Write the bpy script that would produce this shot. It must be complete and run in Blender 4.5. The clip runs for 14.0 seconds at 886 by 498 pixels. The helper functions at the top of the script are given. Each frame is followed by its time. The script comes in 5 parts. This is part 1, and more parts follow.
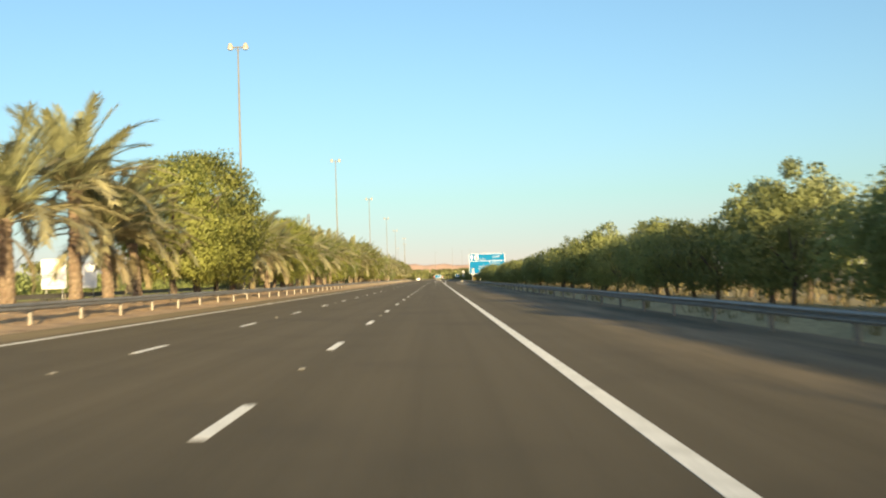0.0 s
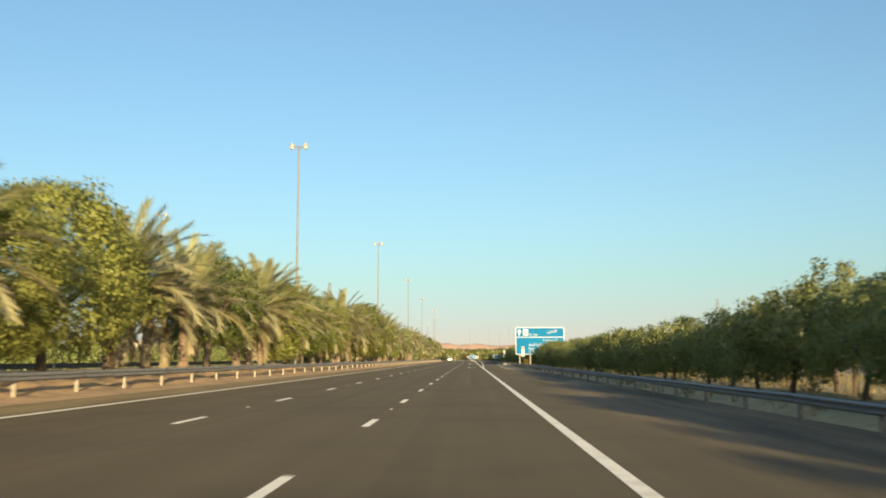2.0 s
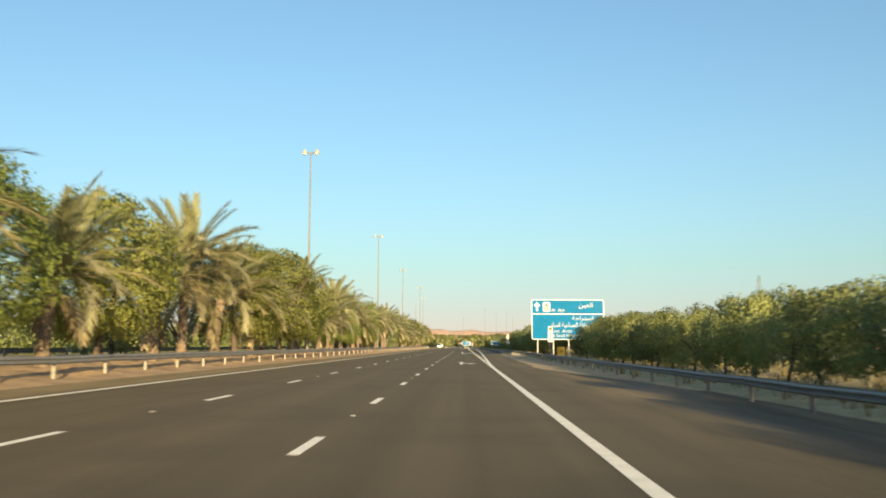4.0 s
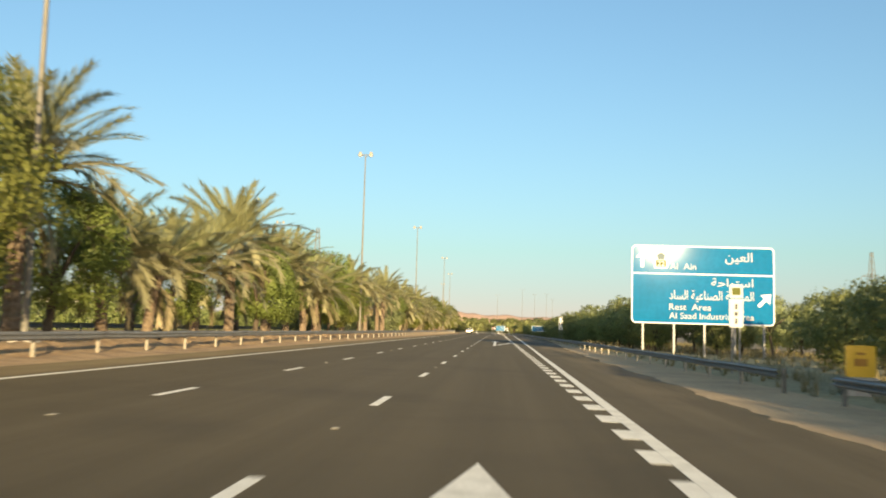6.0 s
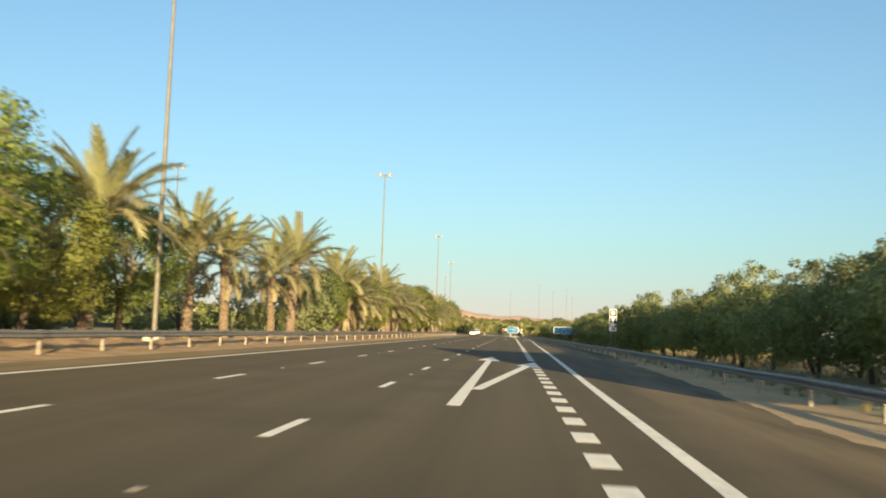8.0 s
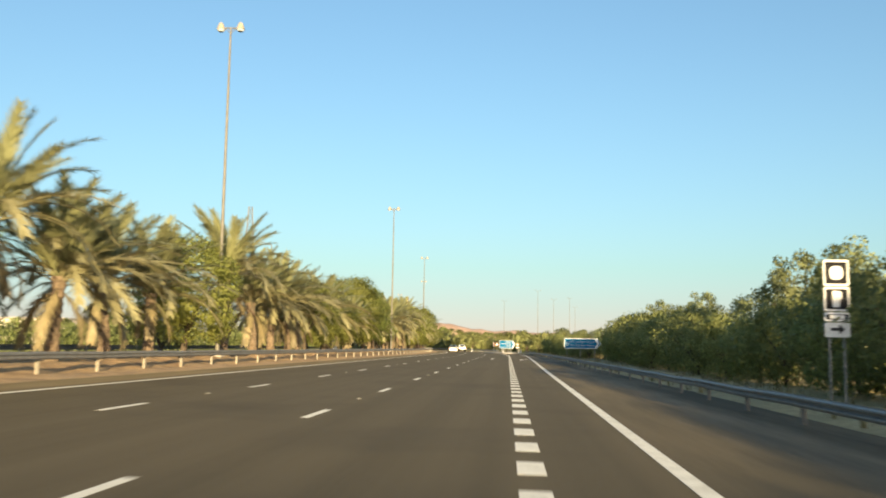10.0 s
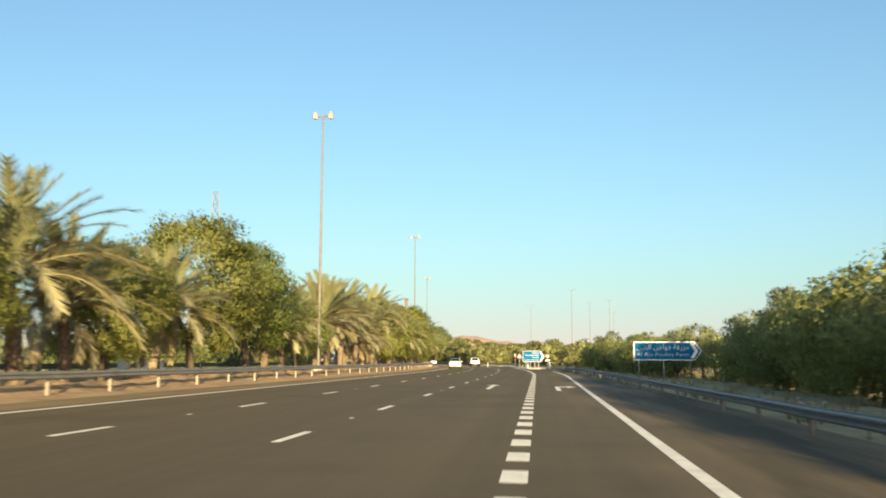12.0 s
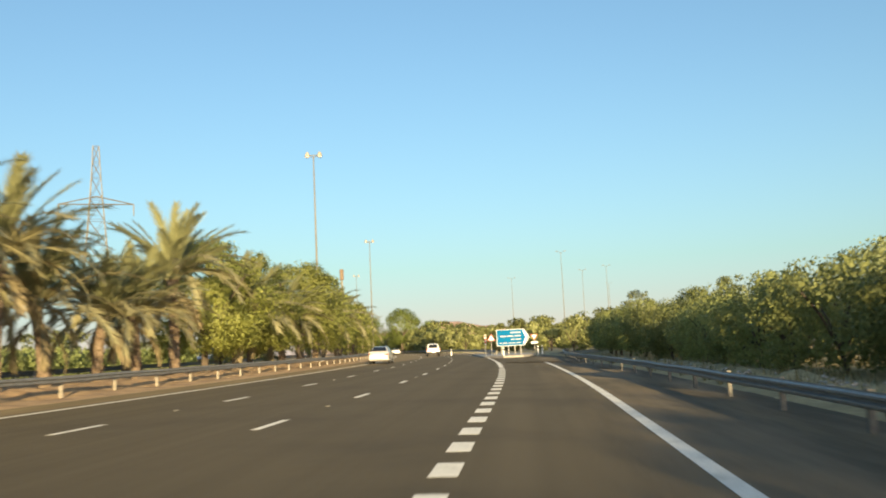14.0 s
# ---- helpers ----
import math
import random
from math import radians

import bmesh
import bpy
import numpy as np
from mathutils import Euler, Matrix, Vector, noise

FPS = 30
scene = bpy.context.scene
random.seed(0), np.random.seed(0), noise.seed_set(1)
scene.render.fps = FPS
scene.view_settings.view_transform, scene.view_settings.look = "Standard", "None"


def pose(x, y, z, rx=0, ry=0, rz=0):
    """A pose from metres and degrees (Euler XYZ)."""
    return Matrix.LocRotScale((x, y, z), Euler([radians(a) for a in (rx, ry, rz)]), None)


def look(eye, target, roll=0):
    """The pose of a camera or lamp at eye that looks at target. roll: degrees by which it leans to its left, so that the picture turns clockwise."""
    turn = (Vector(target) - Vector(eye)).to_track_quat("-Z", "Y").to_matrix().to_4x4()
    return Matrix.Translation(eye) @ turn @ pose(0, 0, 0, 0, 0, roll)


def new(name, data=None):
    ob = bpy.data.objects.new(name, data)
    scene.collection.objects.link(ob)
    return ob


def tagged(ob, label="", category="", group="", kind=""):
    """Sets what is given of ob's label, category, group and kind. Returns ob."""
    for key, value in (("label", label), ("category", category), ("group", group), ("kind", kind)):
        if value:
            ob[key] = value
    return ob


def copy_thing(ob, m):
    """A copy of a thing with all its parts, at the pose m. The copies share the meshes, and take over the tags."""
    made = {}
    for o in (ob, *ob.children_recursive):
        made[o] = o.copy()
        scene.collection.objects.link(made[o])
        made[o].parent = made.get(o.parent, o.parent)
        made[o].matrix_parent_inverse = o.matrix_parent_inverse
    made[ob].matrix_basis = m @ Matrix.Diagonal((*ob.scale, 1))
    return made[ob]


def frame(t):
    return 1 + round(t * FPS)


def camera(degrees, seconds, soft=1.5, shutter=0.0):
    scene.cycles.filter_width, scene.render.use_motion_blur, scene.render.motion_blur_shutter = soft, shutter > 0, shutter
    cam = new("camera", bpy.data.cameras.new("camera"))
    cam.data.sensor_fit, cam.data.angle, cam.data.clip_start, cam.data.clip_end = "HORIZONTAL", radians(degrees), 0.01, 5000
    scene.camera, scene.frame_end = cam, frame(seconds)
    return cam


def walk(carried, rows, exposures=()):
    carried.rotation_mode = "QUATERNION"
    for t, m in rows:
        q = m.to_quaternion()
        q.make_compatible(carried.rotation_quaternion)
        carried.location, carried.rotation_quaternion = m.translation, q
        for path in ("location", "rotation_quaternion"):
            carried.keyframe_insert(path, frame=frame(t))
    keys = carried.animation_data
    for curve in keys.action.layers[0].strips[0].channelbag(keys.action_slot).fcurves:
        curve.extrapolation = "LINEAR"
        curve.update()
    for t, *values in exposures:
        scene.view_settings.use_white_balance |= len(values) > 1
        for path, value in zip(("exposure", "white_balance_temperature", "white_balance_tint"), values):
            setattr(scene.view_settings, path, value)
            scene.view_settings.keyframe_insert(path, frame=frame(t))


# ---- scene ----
cam = camera(52.0, 14.0, soft=1.9, shutter=0.25)
PATH = [
    (0.0, pose(1.954, -2.027, 1.244, 91.804, 1.787, -0.435)),
    (0.5, pose(1.981, 14.198, 1.244, 95.113, 2.132, -0.173)),
    (1.0, pose(1.959, 30.214, 1.244, 95.500, 2.175, -0.239)),
    (1.5, pose(1.930, 45.813, 1.244, 95.899, 0.118, 0.828)),
    (2.0, pose(1.948, 61.243, 1.244, 96.869, 0.092, 1.708)),
    (2.5, pose(1.900, 76.529, 1.245, 96.619, -0.247, 1.384)),
    (3.0, pose(1.906, 91.998, 1.245, 96.652, -0.099, 1.158)),
    (5.5, pose(1.965, 167.134, 1.244, 94.883, -1.189, 2.601)),
    (6.0, pose(1.936, 182.079, 1.244, 95.027, -1.568, 3.399)),
    (6.5, pose(2.113, 196.861, 1.242, 94.150, -1.392, 3.756)),
    (7.0, pose(2.278, 211.613, 1.239, 95.095, -2.256, 3.984)),
    (7.5, pose(2.508, 226.491, 1.236, 94.568, -1.557, 4.117)),
    (8.0, pose(2.695, 241.243, 1.233, 95.107, -1.888, 4.296)),
    (8.5, pose(2.888, 256.159, 1.231, 94.930, -1.900, 4.668)),
    (9.0, pose(3.065, 270.759, 1.228, 95.186, -1.676, 3.959)),
    (11.5, pose(3.808, 342.336, 1.218, 97.096, 0.187, 5.141)),
    (12.0, pose(3.915, 356.133, 1.216, 97.004, -0.140, 5.889)),
    (12.5, pose(4.011, 369.916, 1.215, 97.072, -0.123, 6.673)),
    (13.0, pose(4.173, 383.417, 1.212, 97.510, -0.064, 7.562)),
    (13.5, pose(4.367, 396.763, 1.210, 96.862, 1.707, 6.643)),
    (14.0, pose(4.523, 409.373, 1.208, 96.195, 2.694, 5.108)),
]

walk(cam, PATH, [(t, e, 6520, 4) for t, e in ((0.0, 1.40), (0.5, 1.32), (1.0, 1.12), (1.5, 1.15), (2.0, 1.23), (2.5, 1.29), (6.2, 1.26), (9.2, 1.29), (11.5, 1.37), (13.4, 1.37), (14.0, 1.26))])

# ---------------------------------------------------------------- daylight
SUN_ELEV = radians(7.2)
SUN_DIR = Vector((0.238, -0.971, math.tan(SUN_ELEV))).normalized()  # towards the sun
world = bpy.data.worlds.new("sky")
scene.world = world
world.use_nodes = True
wn = world.node_tree.nodes


def sky_layer(dust, ozone, altitude):
    sky = wn.new("ShaderNodeTexSky")
    sky.sky_type = "NISHITA"
    sky.sun_disc = False
    sky.sun_elevation = SUN_ELEV
    sky.sun_rotation = math.atan2(SUN_DIR.x, SUN_DIR.y)
    sky.air_density, sky.dust_density, sky.ozone_density, sky.altitude = 1.0, dust, ozone, altitude
    return sky.outputs[0]


# dusty desert air near the ground, with clearer air above it
haze = wn.new("ShaderNodeMix")
haze.data_type = "RGBA"
haze.inputs[0].default_value = 0.3
world.node_tree.links.new(sky_layer(5.0, 2.5, 0), haze.inputs[6])
world.node_tree.links.new(sky_layer(0.8, 1.0, 2500), haze.inputs[7])
wn["Background"].inputs["Strength"].default_value = 0.13


def sky_math(op, a, b):
    n = wn.new("ShaderNodeMath")
    n.operation = op
    for sock, v in zip(n.inputs, (a, b)):
        if isinstance(v, (int, float)):
            sock.default_value = v
        else:
            world.node_tree.links.new(v, sock)
    return n.outputs[0]


# suspended dust greys the yellow of the lowest air
split, joined = wn.new("ShaderNodeSeparateColor"), wn.new("ShaderNodeCombineColor")
world.node_tree.links.new(haze.outputs[2], split.inputs[0])
red, green, blue = split.outputs
yellow = sky_math("MAXIMUM", sky_math("SUBTRACT", sky_math("MULTIPLY", green, 0.97), blue), 0.0)
for sock, keep, base in ((joined.inputs[0], 0.28, sky_math("MULTIPLY", red, 0.945)), (joined.inputs[1], -0.10, green), (joined.inputs[2], 0.62, blue)):
    world.node_tree.links.new(sky_math("ADD", base, sky_math("MULTIPLY", yellow, keep)), sock)
world.node_tree.links.new(joined.outputs[0], wn["Background"].inputs["Color"])
sun = new("sun", bpy.data.lights.new("sun", "SUN"))
sun.data.energy, sun.data.angle, sun.data.color = 5.0, radians(0.6), (1.0, 0.74, 0.41)
sun.matrix_world = look(SUN_DIR * 50, (0, 0, 0))


# ---------------------------------------------------------------- materials
def tree_of(name):
    m = bpy.data.materials.new(name)
    m.use_nodes = True
    nt = m.node_tree
    return m, nt, nt.nodes, nt.nodes["Principled BSDF"]


def mixer(nt, fac, a, b):
    """Mix two colours (tuples or sockets) by a socket."""
    n = nt.nodes.new("ShaderNodeMix")
    n.data_type = "RGBA"
    for sock, v in ((n.inputs[0], fac), (n.inputs[6], a), (n.inputs[7], b)):
        if isinstance(v, (tuple, float, int)):
            sock.default_value = (*v, 1) if isinstance(v, tuple) else v
        else:
            nt.links.new(v, sock)
    return n.outputs[2]


def noisy(nt, scale, detail=4.0, rough=0.6, stretch=None, lo=0.35, hi=0.65, coords="Object"):
    """A noise mask from 0 to 1 at a real-world size (scale: waves a metre)."""
    tc = nt.nodes.new("ShaderNodeTexCoord")
    src = tc.outputs[coords]
    if stretch:
        mp = nt.nodes.new("ShaderNodeMapping")
        mp.inputs["Scale"].default_value = stretch
        nt.links.new(src, mp.inputs["Vector"])
        src = mp.outputs[0]
    n = nt.nodes.new("ShaderNodeTexNoise")
    n.inputs["Scale"].default_value, n.inputs["Detail"].default_value, n.inputs["Roughness"].default_value = scale, detail, rough
    nt.links.new(src, n.inputs["Vector"])
    r = nt.nodes.new("ShaderNodeMapRange")
    r.inputs[1].default_value, r.inputs[2].default_value = lo, hi
    nt.links.new(n.outputs["Fac"], r.inputs[0])
    return r.outputs[0]


def bumped(nt, bsdf, height, strength, distance):
    b = nt.nodes.new("ShaderNodeBump")
    b.inputs["Strength"].default_value, b.inputs["Distance"].default_value = strength, distance
    nt.links.new(height, b.inputs["Height"])
    nt.links.new(b.outputs[0], bsdf.inputs["Normal"])


def material(name, a, b, rough=0.6, metal=0.0, fine=8.0, coarse=0.7, c=None, bump=0.2, size=0.01, stretch=None):
    """A surface that goes from colour a to b in a fine grain, with larger stains of colour c."""
    m, nt, nodes, p = tree_of(name)
    g = noisy(nt, fine, stretch=stretch)
    col = mixer(nt, g, a, b)
    if c:
        col = mixer(nt, noisy(nt, coarse, lo=0.45, hi=0.75), col, c)
    nt.links.new(col, p.inputs["Base Color"])
    p.inputs["Roughness"].default_value, p.inputs["Metallic"].default_value = rough, metal
    if bump:
        bumped(nt, p, g, bump, size)
    return m


def leafy(name, a, b, c, through_light=0.25, rough=0.55):
    """Foliage: the colour varies leaf by leaf, clump by clump and tree by tree."""
    m, nt, nodes, p = tree_of(name)
    geo = nodes.new("ShaderNodeNewGeometry")
    info = nodes.new("ShaderNodeObjectInfo")
    col = mixer(nt, geo.outputs["Random Per Island"], a, b)
    col = mixer(nt, noisy(nt, 0.9, lo=0.4, hi=0.7), col, c)
    hue = nodes.new("ShaderNodeHueSaturation")
    r = nodes.new("ShaderNodeMapRange")
    r.inputs[3].default_value, r.inputs[4].default_value = 0.75, 1.25
    nt.links.new(info.outputs["Random"], r.inputs[0])
    nt.links.new(r.outputs[0], hue.inputs["Value"])
    nt.links.new(col, hue.inputs["Color"])
    nt.links.new(hue.outputs[0], p.inputs["Base Color"])
    p.inputs["Roughness"].default_value = rough
    tr = nodes.new("ShaderNodeBsdfTranslucent")
    nt.links.new(hue.outputs[0], tr.inputs["Color"])
    mix = nodes.new("ShaderNodeMixShader")
    mix.inputs[0].default_value = through_light
    nt.links.new(p.outputs[0], mix.inputs[1])
    nt.links.new(tr.outputs[0], mix.inputs[2])
    nt.links.new(mix.outputs[0], nodes["Material Output"].inputs[0])
    return m


def asphalt():
    m, nt, nodes, p = tree_of("asphalt")
    grain = noisy(nt, 60, 3)
    col = mixer(nt, grain, (0.055, 0.0455, 0.027), (0.091, 0.0755, 0.046))
    # long dull streaks along the wheel tracks
    streak = noisy(nt, 1.0, 3, stretch=(1.3, 0.012, 1.0), lo=0.35, hi=0.7)
    col = mixer(nt, streak, col, (0.094, 0.078, 0.049))
    blot = noisy(nt, 0.25, 5, lo=0.5, hi=0.8)
    col = mixer(nt, blot, col, (0.056, 0.047, 0.030))
    # wind-blown sand on the outer shoulder
    tc = nodes.new("ShaderNodeTexCoord")
    sep = nodes.new("ShaderNodeSeparateXYZ")
    nt.links.new(tc.outputs["Object"], sep.inputs[0])
    band = nodes.new("ShaderNodeMapRange")
    band.inputs[1].default_value, band.inputs[2].default_value = 4.6, 8.2
    nt.links.new(sep.outputs[0], band.inputs[0])
    drift = noisy(nt, 1.0, 5, 0.65, stretch=(0.55, 0.05, 1.0), lo=0.42, hi=0.62)
    mul = nodes.new("ShaderNodeMath")
    mul.operation = "MULTIPLY"
    nt.links.new(band.outputs[0], mul.inputs[0])
    nt.links.new(drift, mul.inputs[1])
    col = mixer(nt, mul.outputs[0], col, (0.205, 0.16, 0.10))
    inner = nodes.new("ShaderNodeMapRange")
    inner.inputs[1].default_value, inner.inputs[2].default_value, inner.inputs[4].default_value = -7.2, -7.9, 0.85
    nt.links.new(sep.outputs[0], inner.inputs[0])
    col = mixer(nt, inner.outputs[0], col, mixer(nt, noisy(nt, 1.0, 4, stretch=(1.0, 0.2, 1.0)), (0.14, 0.11, 0.062), (0.20, 0.157, 0.088)))
    nt.links.new(col, p.inputs["Base Color"])
    p.inputs["Roughness"].default_value = 0.82
    p.inputs["Specular IOR Level"].default_value = 0.15
    p.inputs["Diffuse Roughness"].default_value = 0.22
    bumped(nt, p, grain, 0.35, 0.004)
    return m


def plain(name, colour, rough=0.5, metal=0.0):
    return material(name, tuple(v * 0.92 for v in colour), colour, rough, metal, fine=14, coarse=1.5, c=tuple(v * 0.82 for v in colour), bump=0.05, size=0.002)


ASPHALT = asphalt()
PAINT = material("road_paint", (0.60, 0.58, 0.51), (0.80, 0.78, 0.70), 0.7, fine=22, coarse=2.5, c=(0.50, 0.48, 0.41), bump=0.2, size=0.003)
PAINT.node_tree.nodes["Principled BSDF"].inputs["Diffuse Roughness"].default_value = 0.12
SAND = material("sand", (0.44, 0.285, 0.14), (0.56, 0.375, 0.195), 0.95, fine=9, coarse=0.9, c=(0.24, 0.15, 0.08), bump=0.5, size=0.03)
DUNE = material("red_dune_sand", (0.46, 0.305, 0.215), (0.52, 0.35, 0.25), 0.95, fine=0.1, coarse=0.015, c=(0.41, 0.27, 0.19), bump=0.3, size=0.2)
SOIL = material("dry_soil", (0.19, 0.145, 0.092), (0.29, 0.225, 0.145), 0.95, fine=6, coarse=0.25, c=(0.15, 0.125, 0.07), bump=0.6, size=0.04)
DRYGRASS = leafy("dry_grass", (0.20, 0.165, 0.07), (0.32, 0.26, 0.125), (0.16, 0.145, 0.06), 0.3)
ZINC = material("galvanised_steel", (0.20, 0.20, 0.195), (0.30, 0.295, 0.28), 0.55, 0.35, fine=5, coarse=0.8, c=(0.25, 0.235, 0.21), bump=0.08, size=0.003)
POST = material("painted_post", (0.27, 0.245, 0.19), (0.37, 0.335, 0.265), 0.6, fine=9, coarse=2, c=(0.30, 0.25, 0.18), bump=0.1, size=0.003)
MAST = material("weathered_mast_steel", (0.14, 0.132, 0.108), (0.195, 0.185, 0.15), 0.6, 0.2, fine=4, coarse=0.5, c=(0.125, 0.118, 0.097), bump=0.05, size=0.003)
LAMPGLASS = plain("lamp_glass", (0.52, 0.56, 0.58), 0.3)
STUD = plain("worn_stud_plastic", (0.24, 0.23, 0.20), 0.6)
CONCRETE = material("concrete", (0.36, 0.34, 0.30), (0.47, 0.44, 0.39), 0.9, fine=12, coarse=1.2, c=(0.28, 0.25, 0.21), bump=0.3, size=0.006)
SIGNBLUE = material("sign_blue", (0.008, 0.115, 0.245), (0.010, 0.132, 0.285), 0.07, fine=3, coarse=0.5, c=(0.009, 0.105, 0.225), bump=0.02, size=0.002)
SIGNBLUE.node_tree.nodes["Principled BSDF"].inputs["Specular IOR Level"].default_value = 0.018
SIGNWHITE = plain("sign_white", (0.78, 0.78, 0.76), 0.6)
SIGNTEXT = plain("sign_lettering", (0.44, 0.46, 0.46), 0.6)
SIGNYELLOW = plain("sign_yellow", (0.75, 0.46, 0.02), 0.45)
SIGNBLACK = plain("sign_black", (0.02, 0.02, 0.022), 0.5)
SIGNRUST = plain("faded_orange_print", (0.42, 0.20, 0.02), 0.6)
SIGNRED = plain("sign_red", (0.55, 0.03, 0.03), 0.45)
SHIELD = plain("shield_green_gold", (0.10, 0.11, 0.03), 0.5)
EMBLEM = plain("emblem_blue_grey", (0.07, 0.11, 0.13), 0.6)
for dull in (SIGNBLACK, SHIELD):
    dull.node_tree.nodes["Principled BSDF"].inputs["Roughness"].default_value = 0.9
    dull.node_tree.nodes["Principled BSDF"].inputs["Specular IOR Level"].default_value = 0.1
BARK = material("palm_bark", (0.15, 0.112, 0.072), (0.26, 0.20, 0.135), 0.95, fine=7, coarse=1.2, c=(0.15, 0.10, 0.065), bump=0.9, size=0.05)
WOOD = material("tree_bark", (0.07, 0.055, 0.038), (0.13, 0.10, 0.07), 0.95, fine=12, coarse=2, c=(0.07, 0.055, 0.04), bump=0.6, size=0.02)
FROND = leafy("palm_frond_green", (0.215, 0.225, 0.105), (0.30, 0.305, 0.155), (0.25, 0.258, 0.122), 0.25)
FRONDMID = leafy("palm_frond_yellowing", (0.25, 0.235, 0.122), (0.345, 0.322, 0.175), (0.285, 0.265, 0.14), 0.22)
FRONDOLD = leafy("palm_frond_dry", (0.23, 0.19, 0.105), (0.33, 0.275, 0.155), (0.20, 0.17, 0.09), 0.2)
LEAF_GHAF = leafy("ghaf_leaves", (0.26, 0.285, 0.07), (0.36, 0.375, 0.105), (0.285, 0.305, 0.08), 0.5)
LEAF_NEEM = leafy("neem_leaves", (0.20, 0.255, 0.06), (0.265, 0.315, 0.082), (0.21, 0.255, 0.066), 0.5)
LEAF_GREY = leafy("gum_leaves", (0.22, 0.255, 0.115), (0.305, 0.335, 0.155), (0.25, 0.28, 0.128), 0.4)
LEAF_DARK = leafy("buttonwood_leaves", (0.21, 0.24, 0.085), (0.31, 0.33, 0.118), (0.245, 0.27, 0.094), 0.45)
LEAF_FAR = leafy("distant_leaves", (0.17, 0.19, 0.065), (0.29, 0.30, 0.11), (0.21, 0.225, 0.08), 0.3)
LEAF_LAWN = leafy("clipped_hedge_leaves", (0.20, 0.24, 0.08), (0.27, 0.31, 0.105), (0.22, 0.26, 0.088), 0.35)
STRAW = material("straw_covered_soil", (0.30, 0.24, 0.12), (0.46, 0.37, 0.19), 0.95, fine=5, coarse=0.3, c=(0.24, 0.20, 0.10), bump=0.6, size=0.04)
CARWHITE = plain("white_car_paint", (0.78, 0.78, 0.76), 0.25)
CARSILVER = plain("silver_car_paint", (0.60, 0.58, 0.54), 0.25, 0.3)
CARBLUE = plain("blue_car_paint", (0.03, 0.06, 0.14), 0.25)
GLASSDARK = plain("tinted_car_glass", (0.015, 0.017, 0.02), 0.06)
RUBBER = plain("tyre_rubber", (0.02, 0.02, 0.02), 0.85)
RIM = plain("alloy_rim", (0.45, 0.45, 0.46), 0.35, 0.7)
TRIMBLACK = plain("black_plastic", (0.03, 0.03, 0.032), 0.6)
TAILRED = plain("tail_lamp_red", (0.45, 0.02, 0.02), 0.2)
WALLCREAM = material("cream_plaster", (0.66, 0.60, 0.48), (0.74, 0.68, 0.56), 0.9, fine=4, coarse=0.4, c=(0.56, 0.50, 0.40), bump=0.1, size=0.01)
WINDOWDARK = plain("window_glass", (0.04, 0.05, 0.06), 0.1)


# ---------------------------------------------------------------- mesh helpers
def mesh_of(name, verts, faces, mat, smooth=False):
    me = bpy.data.meshes.new(name)
    me.from_pydata([tuple(v) for v in verts], [], faces)
    me.materials.append(mat)
    if smooth:
        me.polygons.foreach_set("use_smooth", [True] * len(me.polygons))
    me.update()
    return me


def part(name, bm, mat, parent=None, label="", smooth=False):
    """Links a bmesh as one mesh object under a thing or a part."""
    me = bpy.data.meshes.new(name)
    bm.normal_update()
    bm.to_mesh(me)
    bm.free()
    me.materials.append(mat)
    if smooth:
        me.polygons.foreach_set("use_smooth", [True] * len(me.polygons))
    ob = new(name, me)
    ob.parent = parent
    if label:
        ob["label"] = label
    return ob


def piece(name, me, parent, m=None):
    ob = new(name, me)
    ob.parent = parent
    if m is not None:
        ob.matrix_basis = m
    return ob


def box(bm, c, s, bevel=0.0, m=None):
    g = bmesh.ops.create_cube(bm, size=1.0, matrix=Matrix.Translation(c) @ Matrix.Diagonal((*s, 1)))
    if bevel:
        edges = list({e for v in g["verts"] for e in v.link_edges})
        bmesh.ops.bevel(bm, geom=edges, offset=bevel, segments=2, affect="EDGES", profile=0.5)
    return bm


def rod(bm, a, b, ra, rb=None, n=8, caps=True):
    """A tapered rod from a to b."""
    a, b = Vector(a), Vector(b)
    rb = ra if rb is None else rb
    q = (b - a).to_track_quat("Z", "Y").to_matrix()
    rings = []
    for p, r in ((a, ra), (b, rb)):
        rings.append([bm.verts.new(p + q @ Vector((r * math.cos(2 * math.pi * i / n), r * math.sin(2 * math.pi * i / n), 0))) for i in range(n)])
    for i in range(n):
        bm.faces.new((rings[0][i], rings[0][(i + 1) % n], rings[1][(i + 1) % n], rings[1][i]))
    if caps:
        bm.faces.new(rings[0][::-1])
        bm.faces.new(rings[1])
    return bm


def plate(bm, outline, thick):
    """A flat plate in the x-z plane with its front towards -y."""
    front = [bm.verts.new((x, 0, z)) for x, z in outline]
    back = [bm.verts.new((x, thick, z)) for x, z in outline]
    n = len(outline)
    bm.faces.new(front)
    bm.faces.new(back[::-1])
    for i in range(n):
        bm.faces.new((front[i], back[i], back[(i + 1) % n], front[(i + 1) % n]))
    bmesh.ops.recalc_face_normals(bm, faces=bm.faces)
    return bm


def rounded(x0, z0, x1, z1, r, k=5):
    pts = []
    for cx, cz, a in ((x1 - r, z1 - r, 0), (x0 + r, z1 - r, 90), (x0 + r, z0 + r, 180), (x1 - r, z0 + r, 270)):
        pts += [(cx + r * math.cos(radians(a + 90 * i / k)), cz + r * math.sin(radians(a + 90 * i / k))) for i in range(k + 1)]
    return pts


